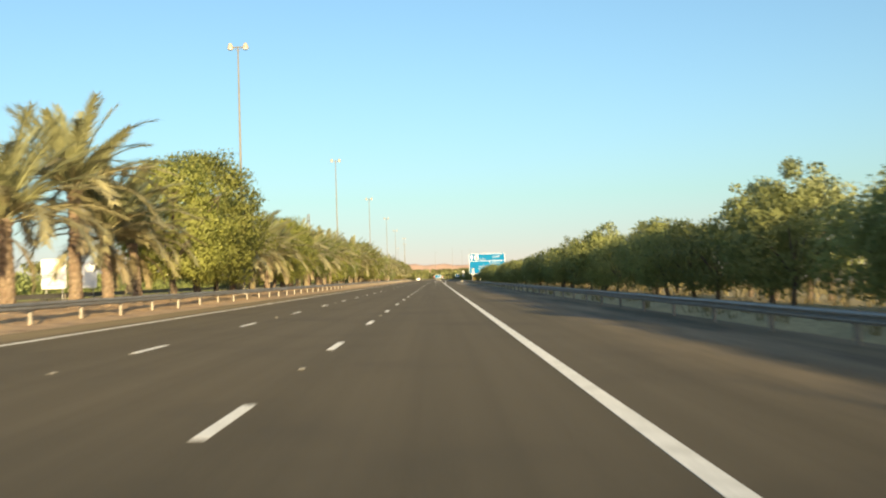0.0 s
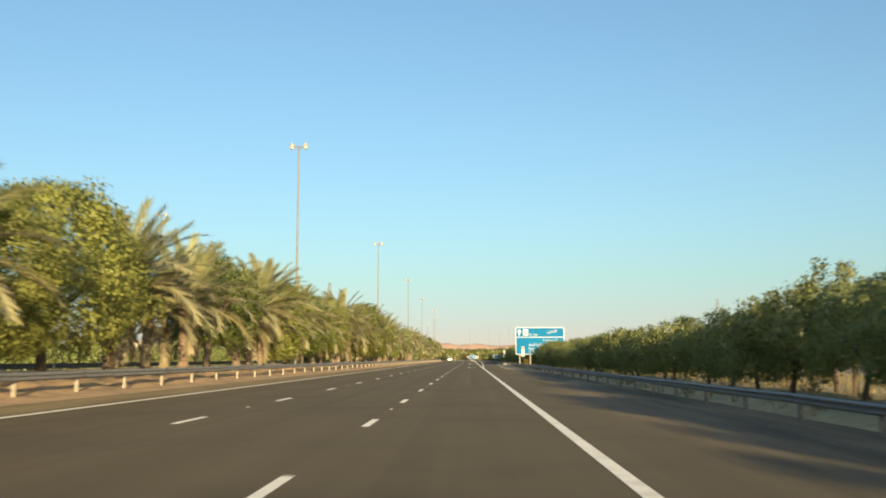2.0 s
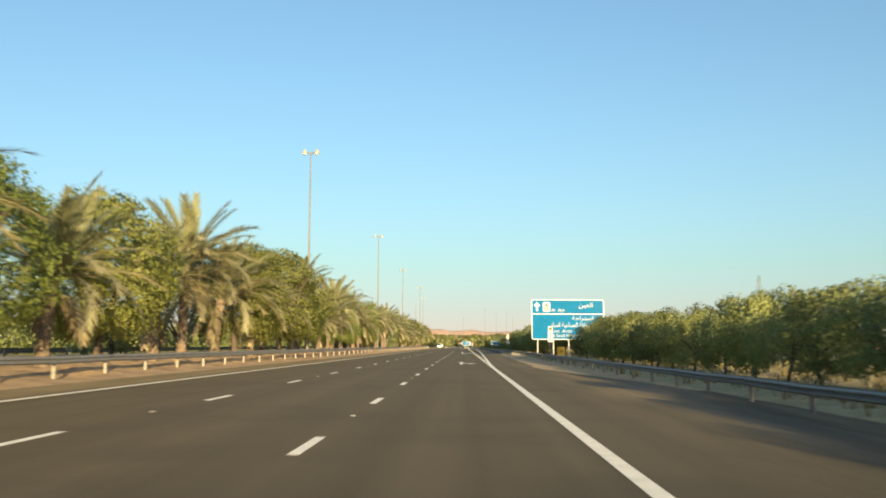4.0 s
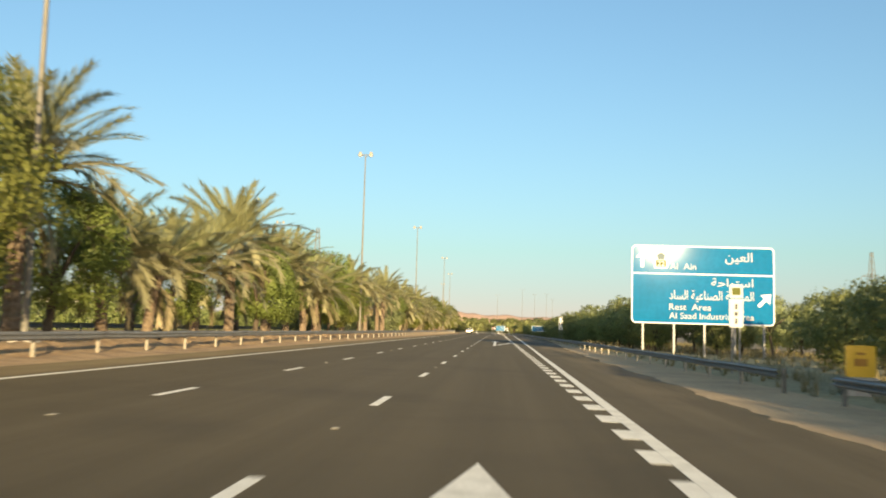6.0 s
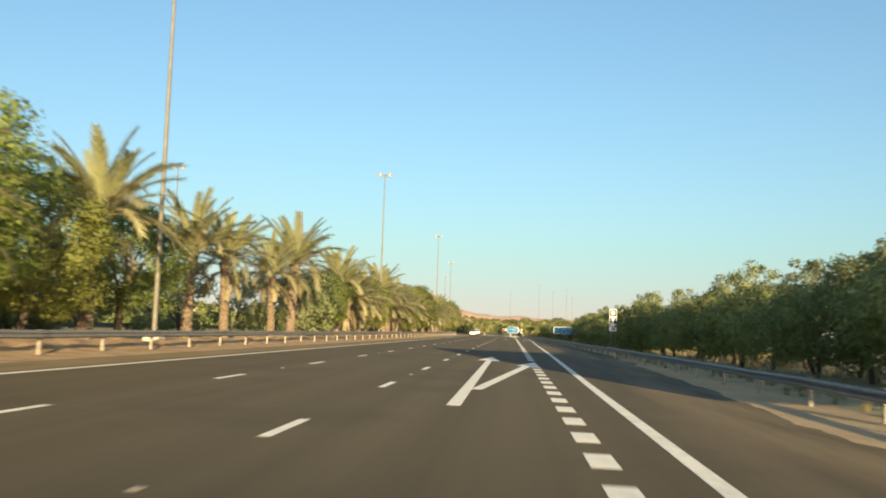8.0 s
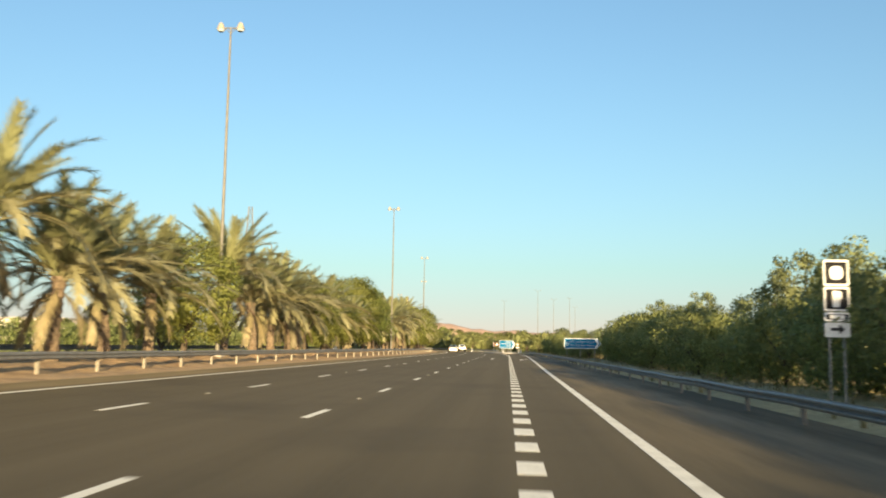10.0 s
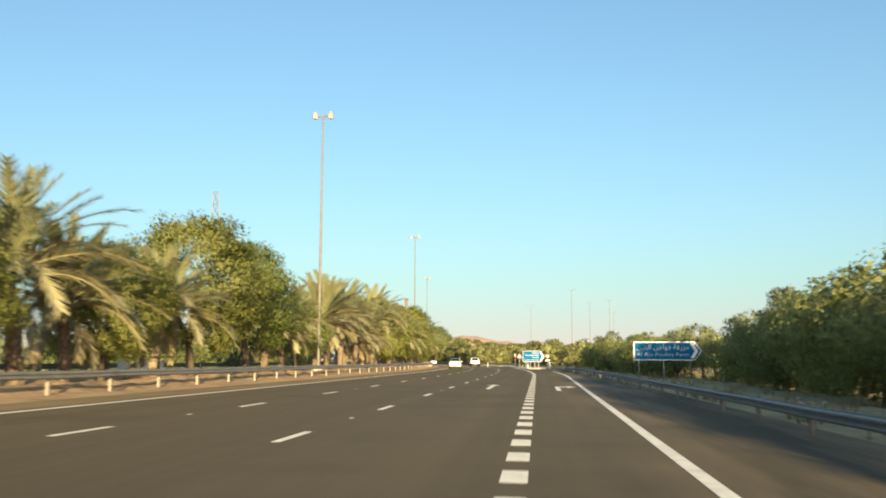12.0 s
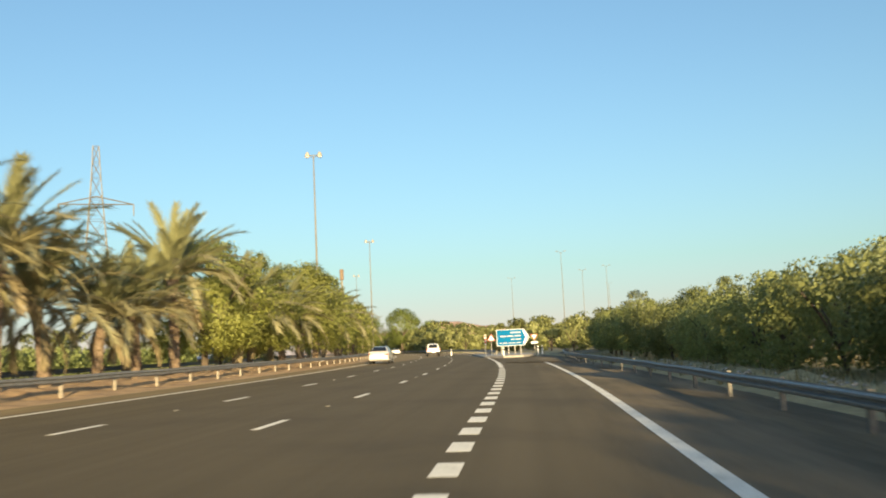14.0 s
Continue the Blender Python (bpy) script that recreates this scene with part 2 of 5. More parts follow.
def empty(name, m, label, category, group="", kind=""):
    ob = new(name)
    ob.empty_display_size = 0.2
    ob.matrix_basis = m
    return tagged(ob, label, category, group, kind)


# ---------------------------------------------------------------- the line of the road
BEND, RADIUS, BEND_END = 432.0, 850.0, 690.0


def shift(y):
    """How far the carriageway has swung to the left at y."""
    if y < BEND:
        return 0.0
    if y < BEND_END:
        return -((y - BEND) ** 2) / (2 * RADIUS)
    return -((BEND_END - BEND) ** 2) / (2 * RADIUS) - (y - BEND_END) * (BEND_END - BEND) / RADIUS


def heading(y):
    """Degrees to the left."""
    return math.degrees(math.atan(min(max(y - BEND, 0.0), BEND_END - BEND) / RADIUS))


FALL = 0.014


def on_road(u, y, up=0.0):
    return Vector((u + shift(y), y, -FALL * u + up))


def road_rot(u, y, up=0.0):
    p = on_road(u, y, up)
    return Matrix.Translation(p) @ Euler((0, math.atan(FALL), radians(heading(y)))).to_matrix().to_4x4()


def bend(pts, u):
    """Straight pieces between (y, u) pairs."""
    for (y0, u0), (y1, u1) in zip(pts, pts[1:]):
        if u <= y1:
            return u0 + (u1 - u0) * max(0.0, min(1.0, (u - y0) / (y1 - y0)))
    return pts[-1][1]


# ---------------------------------------------------------------- ground, road and markings
CYCLE, DASH, PHASE = 9.108, 2.0, 5.339
EXIT_EDGE = [(-60, 3.65), (174, 3.65), (190, 3.8), (204, 4.0), (220, 4.2), (234, 4.36), (249, 4.58), (264, 4.72), (279, 4.9), (300, 5.15), (352, 5.6), (380, 5.9), (405, 6.15), (430, 6.4), (455, 6.55), (485, 7.0)]
ASPHALT_EDGE = [(-60, 9.7), (150, 9.7), (176, 6.65), (212, 7.1), (252, 7.65), (285, 9.0), (300, 9.7), (460, 9.7)]


def strip(name, ys, left, right, mat, parent=None, up=0.0, cols=1):
    """A ribbon that follows the road between two lateral lines."""
    verts, faces = [], []
    for y in ys:
        a, b = left(y), right(y)
        verts += [on_road(a + (b - a) * j / cols, y, up) for j in range(cols + 1)]
    w = cols + 1
    for i in range(len(ys) - 1):
        for j in range(cols):
            faces.append((i * w + j, i * w + j + 1, (i + 1) * w + j + 1, (i + 1) * w + j))
    ob = new(name, mesh_of(name, verts, faces, mat))
    ob.parent = parent
    return ob


def span(a, b, step):
    n = max(1, round(abs(b - a) / step))
    return [a + (b - a) * i / n for i in range(n + 1)]


def build_ground():
    """One sheet of sandy ground that reaches the horizon and dips under the carriageways."""
    us = [-3500, -1500, -600, -250, -120, -70, -50, -40, -37, -36, -24, -23, -21, -10.6, -9.8, -9, 0, 8, 9, 10, 14, 20, 40, 80, 160, 400, 1200, 3500]
    ys = [-400, -150, -60] + span(-40, 700, 10) + [760, 830, 950, 1200, 1700, 2600, 4000]
    verts = []
    for y in ys:
        for u in us:
            z = -0.10 - FALL * max(-10, min(10, u))
            if u > 14:
                z = -0.30 - min(0.5, (u - 14) * 0.02)
            if u < -36.5:
                z = -0.1
            x = u + (shift(y) if abs(u) < 60 else 0)
            verts.append((x, y, z + 0.05 * noise.noise((u * 0.1, y * 0.05, 0)) * (abs(u) > 12)))
    w = len(us)
    faces = [(i * w + j, i * w + j + 1, (i + 1) * w + j + 1, (i + 1) * w + j) for i in range(len(ys) - 1) for j in range(w - 1)]
    tagged(new("ground", mesh_of("ground", verts, faces, SOIL, True)), "pale sandy desert ground beside the highway", "ground", kind="structure")


def build_verge(name, u0, u1, mat, height, label, y0=-30, y1=640, du=0.55, dy=0.8, drift=None, ridge=0.0, bank=lambda y: 0.0):
    """A strip of drifted sand with low mounds."""
    us, ys = span(u0, u1, du), span(y0, y1, dy)
    verts = []
    for y in ys:
        for u in us:
            k = min(1.0, min(abs(u - u0), abs(u - u1)) / 2.6) ** 1.3
            h = (noise.noise((u * 0.5, y * 0.28, 3.1)) * 0.7 + noise.noise((u * 1.4, y * 1.1, 7.7)) * 0.3 + 0.35) * height * k
            if drift:
                lumpy = (0.75 + 0.8 * noise.noise((u * 1.1, y * 0.45, 2.2)) + 0.55 * noise.noise((u * 2.3, y * 1.5, 8.4))) * min(1.0, abs(u - u0) / 0.9) ** 1.5
                h += bank(y) * lumpy * math.exp(-((u - ridge - 1.3) / 0.75) ** 2)
                h += drift(y) * lumpy * math.exp(-((u - ridge) / 0.55) ** 2)
            verts.append(on_road(u, y, -0.005 + max(-0.04, h)) + Vector((0, 0, 0.0)))
    w = len(us)
    faces = [(i * w + j, i * w + j + 1, (i + 1) * w + j + 1, (i + 1) * w + j) for i in range(len(ys) - 1) for j in range(w - 1)]
    tagged(new(name, mesh_of(name, verts, faces, mat, True)), label, "sand verge", kind="structure")


PALESAND = material("pale_shoulder_sand", (0.42, 0.29, 0.15), (0.57, 0.405, 0.215), 0.95, fine=9, coarse=0.5, c=(0.35, 0.245, 0.135), bump=0.5, size=0.02)
build_ground()
road = strip("road", span(-60, 1100, 4), lambda y: -9.2, lambda y: bend(ASPHALT_EDGE, y), ASPHALT, None, 0.0, 6)
tagged(road, "worn grey-brown asphalt carriageway with white lane markings", "road", kind="structure")
far_road = strip("road_far_side", span(-60, 1100, 6), lambda y: -36.0, lambda y: -24.0, ASPHALT, None, -0.22, 2)
tagged(far_road, "asphalt carriageway beyond the tree-planted median", "road", kind="structure")
build_verge("median", -9.2, -23.6, SAND, 0.30, "orange sand mounds along the planted median", dy=0.5, drift=lambda y: 0.34, ridge=-11.75)
build_verge("verge", 9.5, 38, STRAW, 0.16, "dry sandy verge with sparse straw-coloured grass", du=0.5, dy=1.2, drift=lambda y: bend([(-30, 0.2), (195, 0.2), (220, 0.1), (285, 0.1), (302, 0.2), (640, 0.2)], y), ridge=10.3, bank=lambda y: bend([(-30, 0.0), (300, 0.0), (350, 0.26), (455, 0.26), (475, 0.1), (640, 0.0)], y))
verge_inner = strip("shoulder_sand", span(151, 299, 0.4), lambda y: bend(ASPHALT_EDGE, y) - 0.32 + 0.45 * noise.noise((y * 0.22, 0, 4)) + 0.16 * noise.noise((y * 1.3, 0, 9)), lambda y: 9.75, PALESAND, None, 0.002, 4)
tagged(verge_inner, "bare sand strip between asphalt shoulder and guardrail", "sand verge", kind="structure")

# side road that leaves to the right past the exit lane
side_verts = [(3.0, 474, -0.04), (8.55, 468, -0.12), (9.6, 490, -0.14), (12.5, 515, -0.18), (17.0, 540, -0.22), (26, 570, -0.25), (49, 626, -0.25), (80, 684, -0.25), (70, 690, -0.25), (40, 632, -0.25), (18, 572, -0.25), (10, 537, -0.16), (6.6, 511, -0.1), (4.7, 497, -0.07)]
side = new("road_exit", mesh_of("road_exit", [(x, y, z + 0.03) for x, y, z in side_verts], [(i, i + 1, 12 - i, 13 - i) for i in range(6)], ASPHALT))
tagged(side, "grey asphalt exit road bearing away past the gore island", "road", kind="structure")


def slab(name, outline, h=0.002):
    """A painted mark of even thickness."""
    bm = bmesh.new()
    f = bm.faces.new([bm.verts.new((x, y, 0)) for x, y in outline])
    bmesh.ops.recalc_face_normals(bm, faces=bm.faces)
    if f.normal.z < 0:
        f.normal_flip()
    g = bmesh.ops.extrude_face_region(bm, geom=[f])
    for v in [e for e in g["geom"] if isinstance(e, bmesh.types.BMVert)]:
        v.co.z += h
    me = bpy.data.meshes.new(name)
    bm.to_mesh(me)
    bm.free()
    me.materials.append(PAINT)
    return me


def solid_line(name, u_of, y0, y1, width):
    bm = bmesh.new()
    rows = []
    for y in span(y0, y1, 3):
        u = u_of(y)
        rows.append([bm.verts.new(on_road(u + du, y, up)) for du, up in ((-width / 2, 0.0), (-width / 2, 0.004), (width / 2, 0.004), (width / 2, 0.0))])
    for a, b in zip(rows, rows[1:]):
        for i in range(3):
            bm.faces.new((a[i], a[i + 1], b[i + 1], b[i]))
    bmesh.ops.recalc_face_normals(bm, faces=bm.faces)
    return part(name, bm, PAINT, road)


solid_line("edge_line", lambda y: -7.23, -60, 900, 0.16)
solid_line("edge_line", lambda y: bend(EXIT_EDGE, y), -60, 484, 0.20)
solid_line("edge_line", lambda y: 3.65, 498, 900, 0.18)
solid_line("gore_line", lambda y: 3.62, 462, 498, 0.18)

lane_dash = slab("lane_dash", [(-0.07, 0), (0.07, 0), (0.07, DASH), (-0.07, DASH)])
exit_dash = slab("exit_dash", [(-0.15, 0), (0.15, 0), (0.15, 1.05), (-0.15, 1.05)])
stud_bm = bmesh.new()
box(stud_bm, (0, 0, 0.008), (0.09, 0.09, 0.016), 0.006)
stud_mesh = part("road_stud", stud_bm, STUD, road).data
bpy.data.objects.remove([o for o in road.children if o.name.startswith("road_stud")][0])
for k in range(-5, 75):
    y = PHASE + k * CYCLE
    for u in (0.0, -3.55):
        piece("lane_dash", lane_dash, road, road_rot(u, y, 0.001))
        if k % 2 == 0:
            piece("road_stud", stud_mesh, road, road_rot(u, y + 5.67, 0.001))
for k in range(143):
    y = 176.75 + 2.1015 * k
    if not 275.0 < y < 282.9:  # left out where the diverging arrow's head crosses the line
        piece("exit_dash", exit_dash, road, road_rot(3.65, y, 0.001))


def arrow_mark(m, outlines):
    for o in outlines:
        piece("road_arrow", slab("road_arrow", o), road, m)


def straight_arrow(length, head, w=0.11, hw=0.5):
    return [(-w, 0), (w, 0), (w, length - head), (hw, length - head), (0, length), (-hw, length - head), (-w, length - head)]


# straight-and-right arrow, then the long diverging pair, then the pair before the gore
arrow_mark(road_rot(1.78, 183.0, 0.002), [straight_arrow(7.9, 2.0, 0.09, 0.33), [(0.09, 2.6), (0.55, 2.9), (0.55, 2.1), (1.05, 3.3), (0.55, 4.3), (0.55, 3.7), (0.09, 3.5)]])
arrow_mark(road_rot(1.75, 256.7, 0.002), [straight_arrow(31.0, 6.6, 0.12, 0.48)])
arrow_mark(road_rot(1.75, 256.7, 0.0055), [[(0.10, 4.5), (0.34, 4.5), (1.66, 19.3), (2.06, 18.6), (1.98, 24.9), (1.16, 20.0), (1.40, 19.8)]])
arrow_mark(road_rot(1.72, 396.6, 0.002), [straight_arrow(7.3, 1.7, 0.10, 0.36)])
arrow_mark(road_rot(4.85, 396.3, 0.002), [[(-0.10, 0), (0.10, 0), (0.10, 5.0), (0.52, 5.3), (0.52, 4.4), (0.98, 6.0), (0.52, 7.4), (0.52, 6.3), (-0.10, 6.0)]])


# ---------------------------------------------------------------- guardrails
# rail post steel with the tree shade put into its darker colour
RAILPOST_SHADED = material("shaded_rail_post", (0.12, 0.115, 0.10), (0.19, 0.18, 0.155), 0.7, fine=9, coarse=2, c=(0.16, 0.15, 0.125), bump=0.1, size=0.003)

W_PROFILE = [(0.0, 0.40), (0.0, 0.43), (0.075, 0.46), (0.075, 0.505), (0.01, 0.545), (0.01, 0.575), (0.075, 0.615), (0.075, 0.66), (0.0, 0.69), (0.0, 0.72)]


def guardrail(u_of, y0, y1, side, base, label, pitch=4.0, post_mat=None, spacers=True, tall=1.0):
    """W-beam rail on posts; side is +1 where the beam faces +u."""
    rail = empty("guardrail", Matrix.Identity(4), label, "guardrail", "guardrails along the highway")
    post_bm = bmesh.new()
    box(post_bm, (0, 0, 0.24), (0.085, 0.11, 0.80), 0.01)
    pm = part("post", post_bm, post_mat or POST, rail)
    post_mesh = pm.data
    bpy.data.objects.remove(pm)
    blk = bmesh.new()
    box(blk, (0.07 * side, 0, 0.51), (0.12, 0.12, 0.24), 0.008)
    bo = part("spacer", blk, ZINC, rail)
    spacer_mesh = bo.data
    bpy.data.objects.remove(bo)
    n = int((y1 - y0) / pitch)
    for i in range(n + 1):
        y = y0 + i * pitch
        m = Matrix.Translation(on_road(u_of(y) - 0.13 * side, y, base)) @ Euler((0, radians(random.uniform(-1.2, 1.2)), radians(heading(y)))).to_matrix().to_4x4()
        piece("post", post_mesh, rail, m)
        if spacers:
            piece("spacer", spacer_mesh, rail, m)
    step = pitch * 2
    for i in range(int((y1 - y0) / step)):
        a, b = y0 + i * step, y0 + (i + 1) * step + 0.15
        bm = bmesh.new()
        rings = []
        for y in (a, (a + b) / 2, b):
            lift = base + 0.012 * math.sin(y * 0.7) + (0.004 if y == a else 0)
            rings.append([[bm.verts.new(on_road(u_of(y) + side * (d - t), y, lift + 0.40 + (z - 0.40) * tall)) for d, z in W_PROFILE] for t in (0.0, 0.006)])
        for r0, r1 in zip(rings, rings[1:]):
            for layer in (0, 1):
                for j in range(len(W_PROFILE) - 1):
                    bm.faces.new((r0[layer][j], r0[layer][j + 1], r1[layer][j + 1], r1[layer][j]))
        bmesh.ops.recalc_face_normals(bm, faces=bm.faces)
        part("beam", bm, ZINC, rail)
    return rail


guardrail(lambda y: -10.4, -22.0, 690, 1, 0.09, "galvanised W-beam guardrail beside the sandy planted median", tall=0.76)
right_rail = lambda y: bend([(-40, 9.0), (270, 9.0), (340, 8.75), (470, 8.7), (490, 9.9), (515, 12.9), (540, 17.4)], y)
# shade-darkened posts on the outer stretches, lighter POST on the sunlit middle one
for start, end, posts in ((-22.5, 205.5, RAILPOST_SHADED), (205.5, 301.5, POST), (301.5, 538.0, RAILPOST_SHADED)):
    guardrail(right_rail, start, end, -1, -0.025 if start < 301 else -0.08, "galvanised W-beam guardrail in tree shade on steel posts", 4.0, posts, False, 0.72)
guardrail(lambda y: 5.0, 512, 690, -1, 0.0, "galvanised guardrail curving away beyond the gore island", 4.0, None, False)
guardrail(lambda y: -23.4, -20, 690, -1, -0.05, "dull guardrail on the far side of the median", 8.0, None, False)


# ---------------------------------------------------------------- trees
def frond_mesh(length, start, droop, mat, seed, pairs=72, width=0.86):
    """One palm leaf: an arching stalk with two close ranks of stiff leaflets that sweep forward, its root at the origin, out along +x."""
    rnd = random.Random(seed)
    n = 9
    spine = []
    x = z = 0.0
    for i in range(n + 1):
        spine.append(Vector((x, 0.12 * math.sin(i * 0.4) * rnd.uniform(0.3, 1), z)))
        ang = start - droop * (i / n) ** 1.25
        x += length / n * math.cos(ang)
        z += length / n * math.sin(ang)
    verts, faces = [], []

    def at(s):
        f = s * n
        i = min(int(f), n - 1)
        return spine[i].lerp(spine[i + 1], f - i), (spine[i + 1] - spine[i]).normalized()

    for i, p in enumerate(spine):
        r = 0.04 * (1 - 0.85 * i / n) + 0.005
        verts += [p + Vector((0, r, 0)), p + Vector((0, -r, 0)), p + Vector((0, 0, -r * 1.3))]
    for i in range(n):
        for j in range(3):
            k = (j + 1) % 3
            faces.append((i * 3 + j, i * 3 + k, i * 3 + 3 + k, i * 3 + 3 + j))
    for i in range(pairs):
        s = 0.14 + 0.85 * (i + rnd.random() * 0.6) / pairs
        p, d = at(s)
        up = Vector((-d.z, 0, d.x))
        reach = width * (math.sin(math.pi * min(1, 0.22 + 0.70 * s)) ** 0.6) * rnd.uniform(0.82, 1.1)
        for sg in (1, -1):
            out = (Vector((0, sg, 0)) * 0.58 + d * 0.80 + up * rnd.uniform(-0.06, 0.34)).normalized()
            tip = p + out * reach + Vector((0, 0, -0.16 * reach))
            wv = d * 0.047
            b = len(verts)
            verts += [p - wv, p + wv, tip]
            faces.append((b, b + 1, b + 2) if sg > 0 else (b + 1, b, b + 2))
    return mesh_of("frond", verts, faces, mat)


FRONDS = [frond_mesh(4.5, 0.10, 0.60, FROND, 1), frond_mesh(5.0, 0.22, 1.05, FROND, 2), frond_mesh(5.2, 0.32, 1.35, FRONDMID, 3), frond_mesh(4.9, 0.38, 1.75, FRONDMID, 4), frond_mesh(3.5, 0.1, 1.2, FRONDOLD, 5)]


def palm(trunk_h, m, label, seed, count=42, skirt=10, reach=1.0):
    """Date palm: a ringed trunk with old leaf bases, and an arching crown with a skirt of dry fronds."""
    rnd = random.Random(seed)
    tree = empty("date_palm", m, label, "palm tree", "date palms on the median")
    bm = bmesh.new()
    n, rings = 12, []
    lean = rnd.uniform(-0.5, 0.5), rnd.uniform(-0.3, 0.3)
    steps = int(trunk_h / 0.16)
    for i in range(steps + 1):
        t = i / steps
        r = (0.30 - 0.05 * t + 0.05 * max(0, 1 - t * 9)) * (1.10 if i % 2 else 0.95) + (0.10 * max(0, t - 0.85) / 0.15)
        c = Vector((lean[0] * t * t, lean[1] * t * t, t * trunk_h - 0.15))
        rings.append([bm.verts.new(c + Vector((math.cos(a), math.sin(a), 0)) * r * rnd.uniform(0.93, 1.08)) for a in [2 * math.pi * (j + 0.5 * (i % 2)) / n for j in range(n)]])
    for a, b in zip(rings, rings[1:]):
        for j in range(n):
            bm.faces.new((a[j], a[(j + 1) % n], b[(j + 1) % n], b[j]))
    bm.faces.new(rings[-1])
    part("trunk", bm, BARK, tree)
    top = Vector((lean[0], lean[1], trunk_h - 0.15))
    for i in range(count + skirt):
        dry = i >= count
        az = i * 2.39996 + rnd.uniform(-0.25, 0.25)
        if dry:
            pitch, me = rnd.uniform(-0.85, -0.35), FRONDS[4]
        else:
            t = (i + 0.5) / count
            pitch = 1.32 - 1.50 * t ** 1.02 + rnd.uniform(-0.10, 0.10)
            me = FRONDS[0 if t < 0.34 else 1 if t < 0.58 else 2 if t < 0.80 else 3]
        s = rnd.uniform(0.88, 1.08) * (0.85 if dry else 1.0) * reach
        mm = Matrix.Translation(top + Vector((0, 0, rnd.uniform(-0.30, 0.20) if not dry else -0.45))) @ Euler((rnd.uniform(-0.35, 0.35), -pitch, az)).to_matrix().to_4x4() @ Matrix.Diagonal((s, s, s, 1))
        piece("frond", me, tree, mm)
    return tree


def leaf_cloud(name, centres, radii, count, size, mat, seed, slim=0.45, squash=0.8, rounding=1.0):
    """Thousands of small leaves gathered into clumps."""
    rs = np.random.RandomState(seed)
    w = np.array(radii) ** 2
    which = rs.choice(len(centres), count, p=w / w.sum())
    c = np.array(centres)[which]
    d = rs.normal(size=(count, 3))
    d /= np.linalg.norm(d, axis=1)[:, None]
    depth = rs.uniform(0.2, 1.0, count) ** 0.5
    r = np.array(radii)[which] * depth
    p = c + d * r[:, None] * np.array((1, 1, squash))
    a = rs.normal(size=(count, 3)) + np.array((0, 0, -0.35))
    a /= np.linalg.norm(a, axis=1)[:, None]
    b = np.cross(a, rs.normal(size=(count, 3)))
    b /= np.linalg.norm(b, axis=1)[:, None]
    s = (size * rs.uniform(0.7, 1.25, count) * (1.75 - 1.15 * depth ** 2))[:, None]
    out = p - np.array(centres).mean(0)
    out /= np.linalg.norm(out, axis=1)[:, None] + 1e-6
    turn = np.sign((np.cross(a, b) * out).sum(1))[:, None]
    turn[turn == 0] = 1
    b = b * turn
    tri = np.stack([p - a * s, p + a * s * 0.55 - b * s * slim * 1.3, p + a * s * 0.55 + b * s * slim * 1.3], 1).reshape(-1, 3)
    me = bpy.data.meshes.new(name)
    me.vertices.add(count * 3)
    me.vertices.foreach_set("co", tri.ravel())
    me.loops.add(count * 3)
    me.loops.foreach_set("vertex_index", np.arange(count * 3))
    me.polygons.add(count)
    me.polygons.foreach_set("loop_start", np.arange(count) * 3)
    me.update(calc_edges=True)
    me.validate()
    clump = d * np.array((1, 1, squash))
    soft = np.cross(a, b) * (1 - 0.45 * rounding) + (out * 0.6 + clump * 0.35) * rounding
    soft /= np.linalg.norm(soft, axis=1)[:, None] + 1e-6
    me.normals_split_custom_set_from_vertices([tuple(v) for v in np.repeat(soft, 3, axis=0)])
    me.materials.append(mat)
    return me


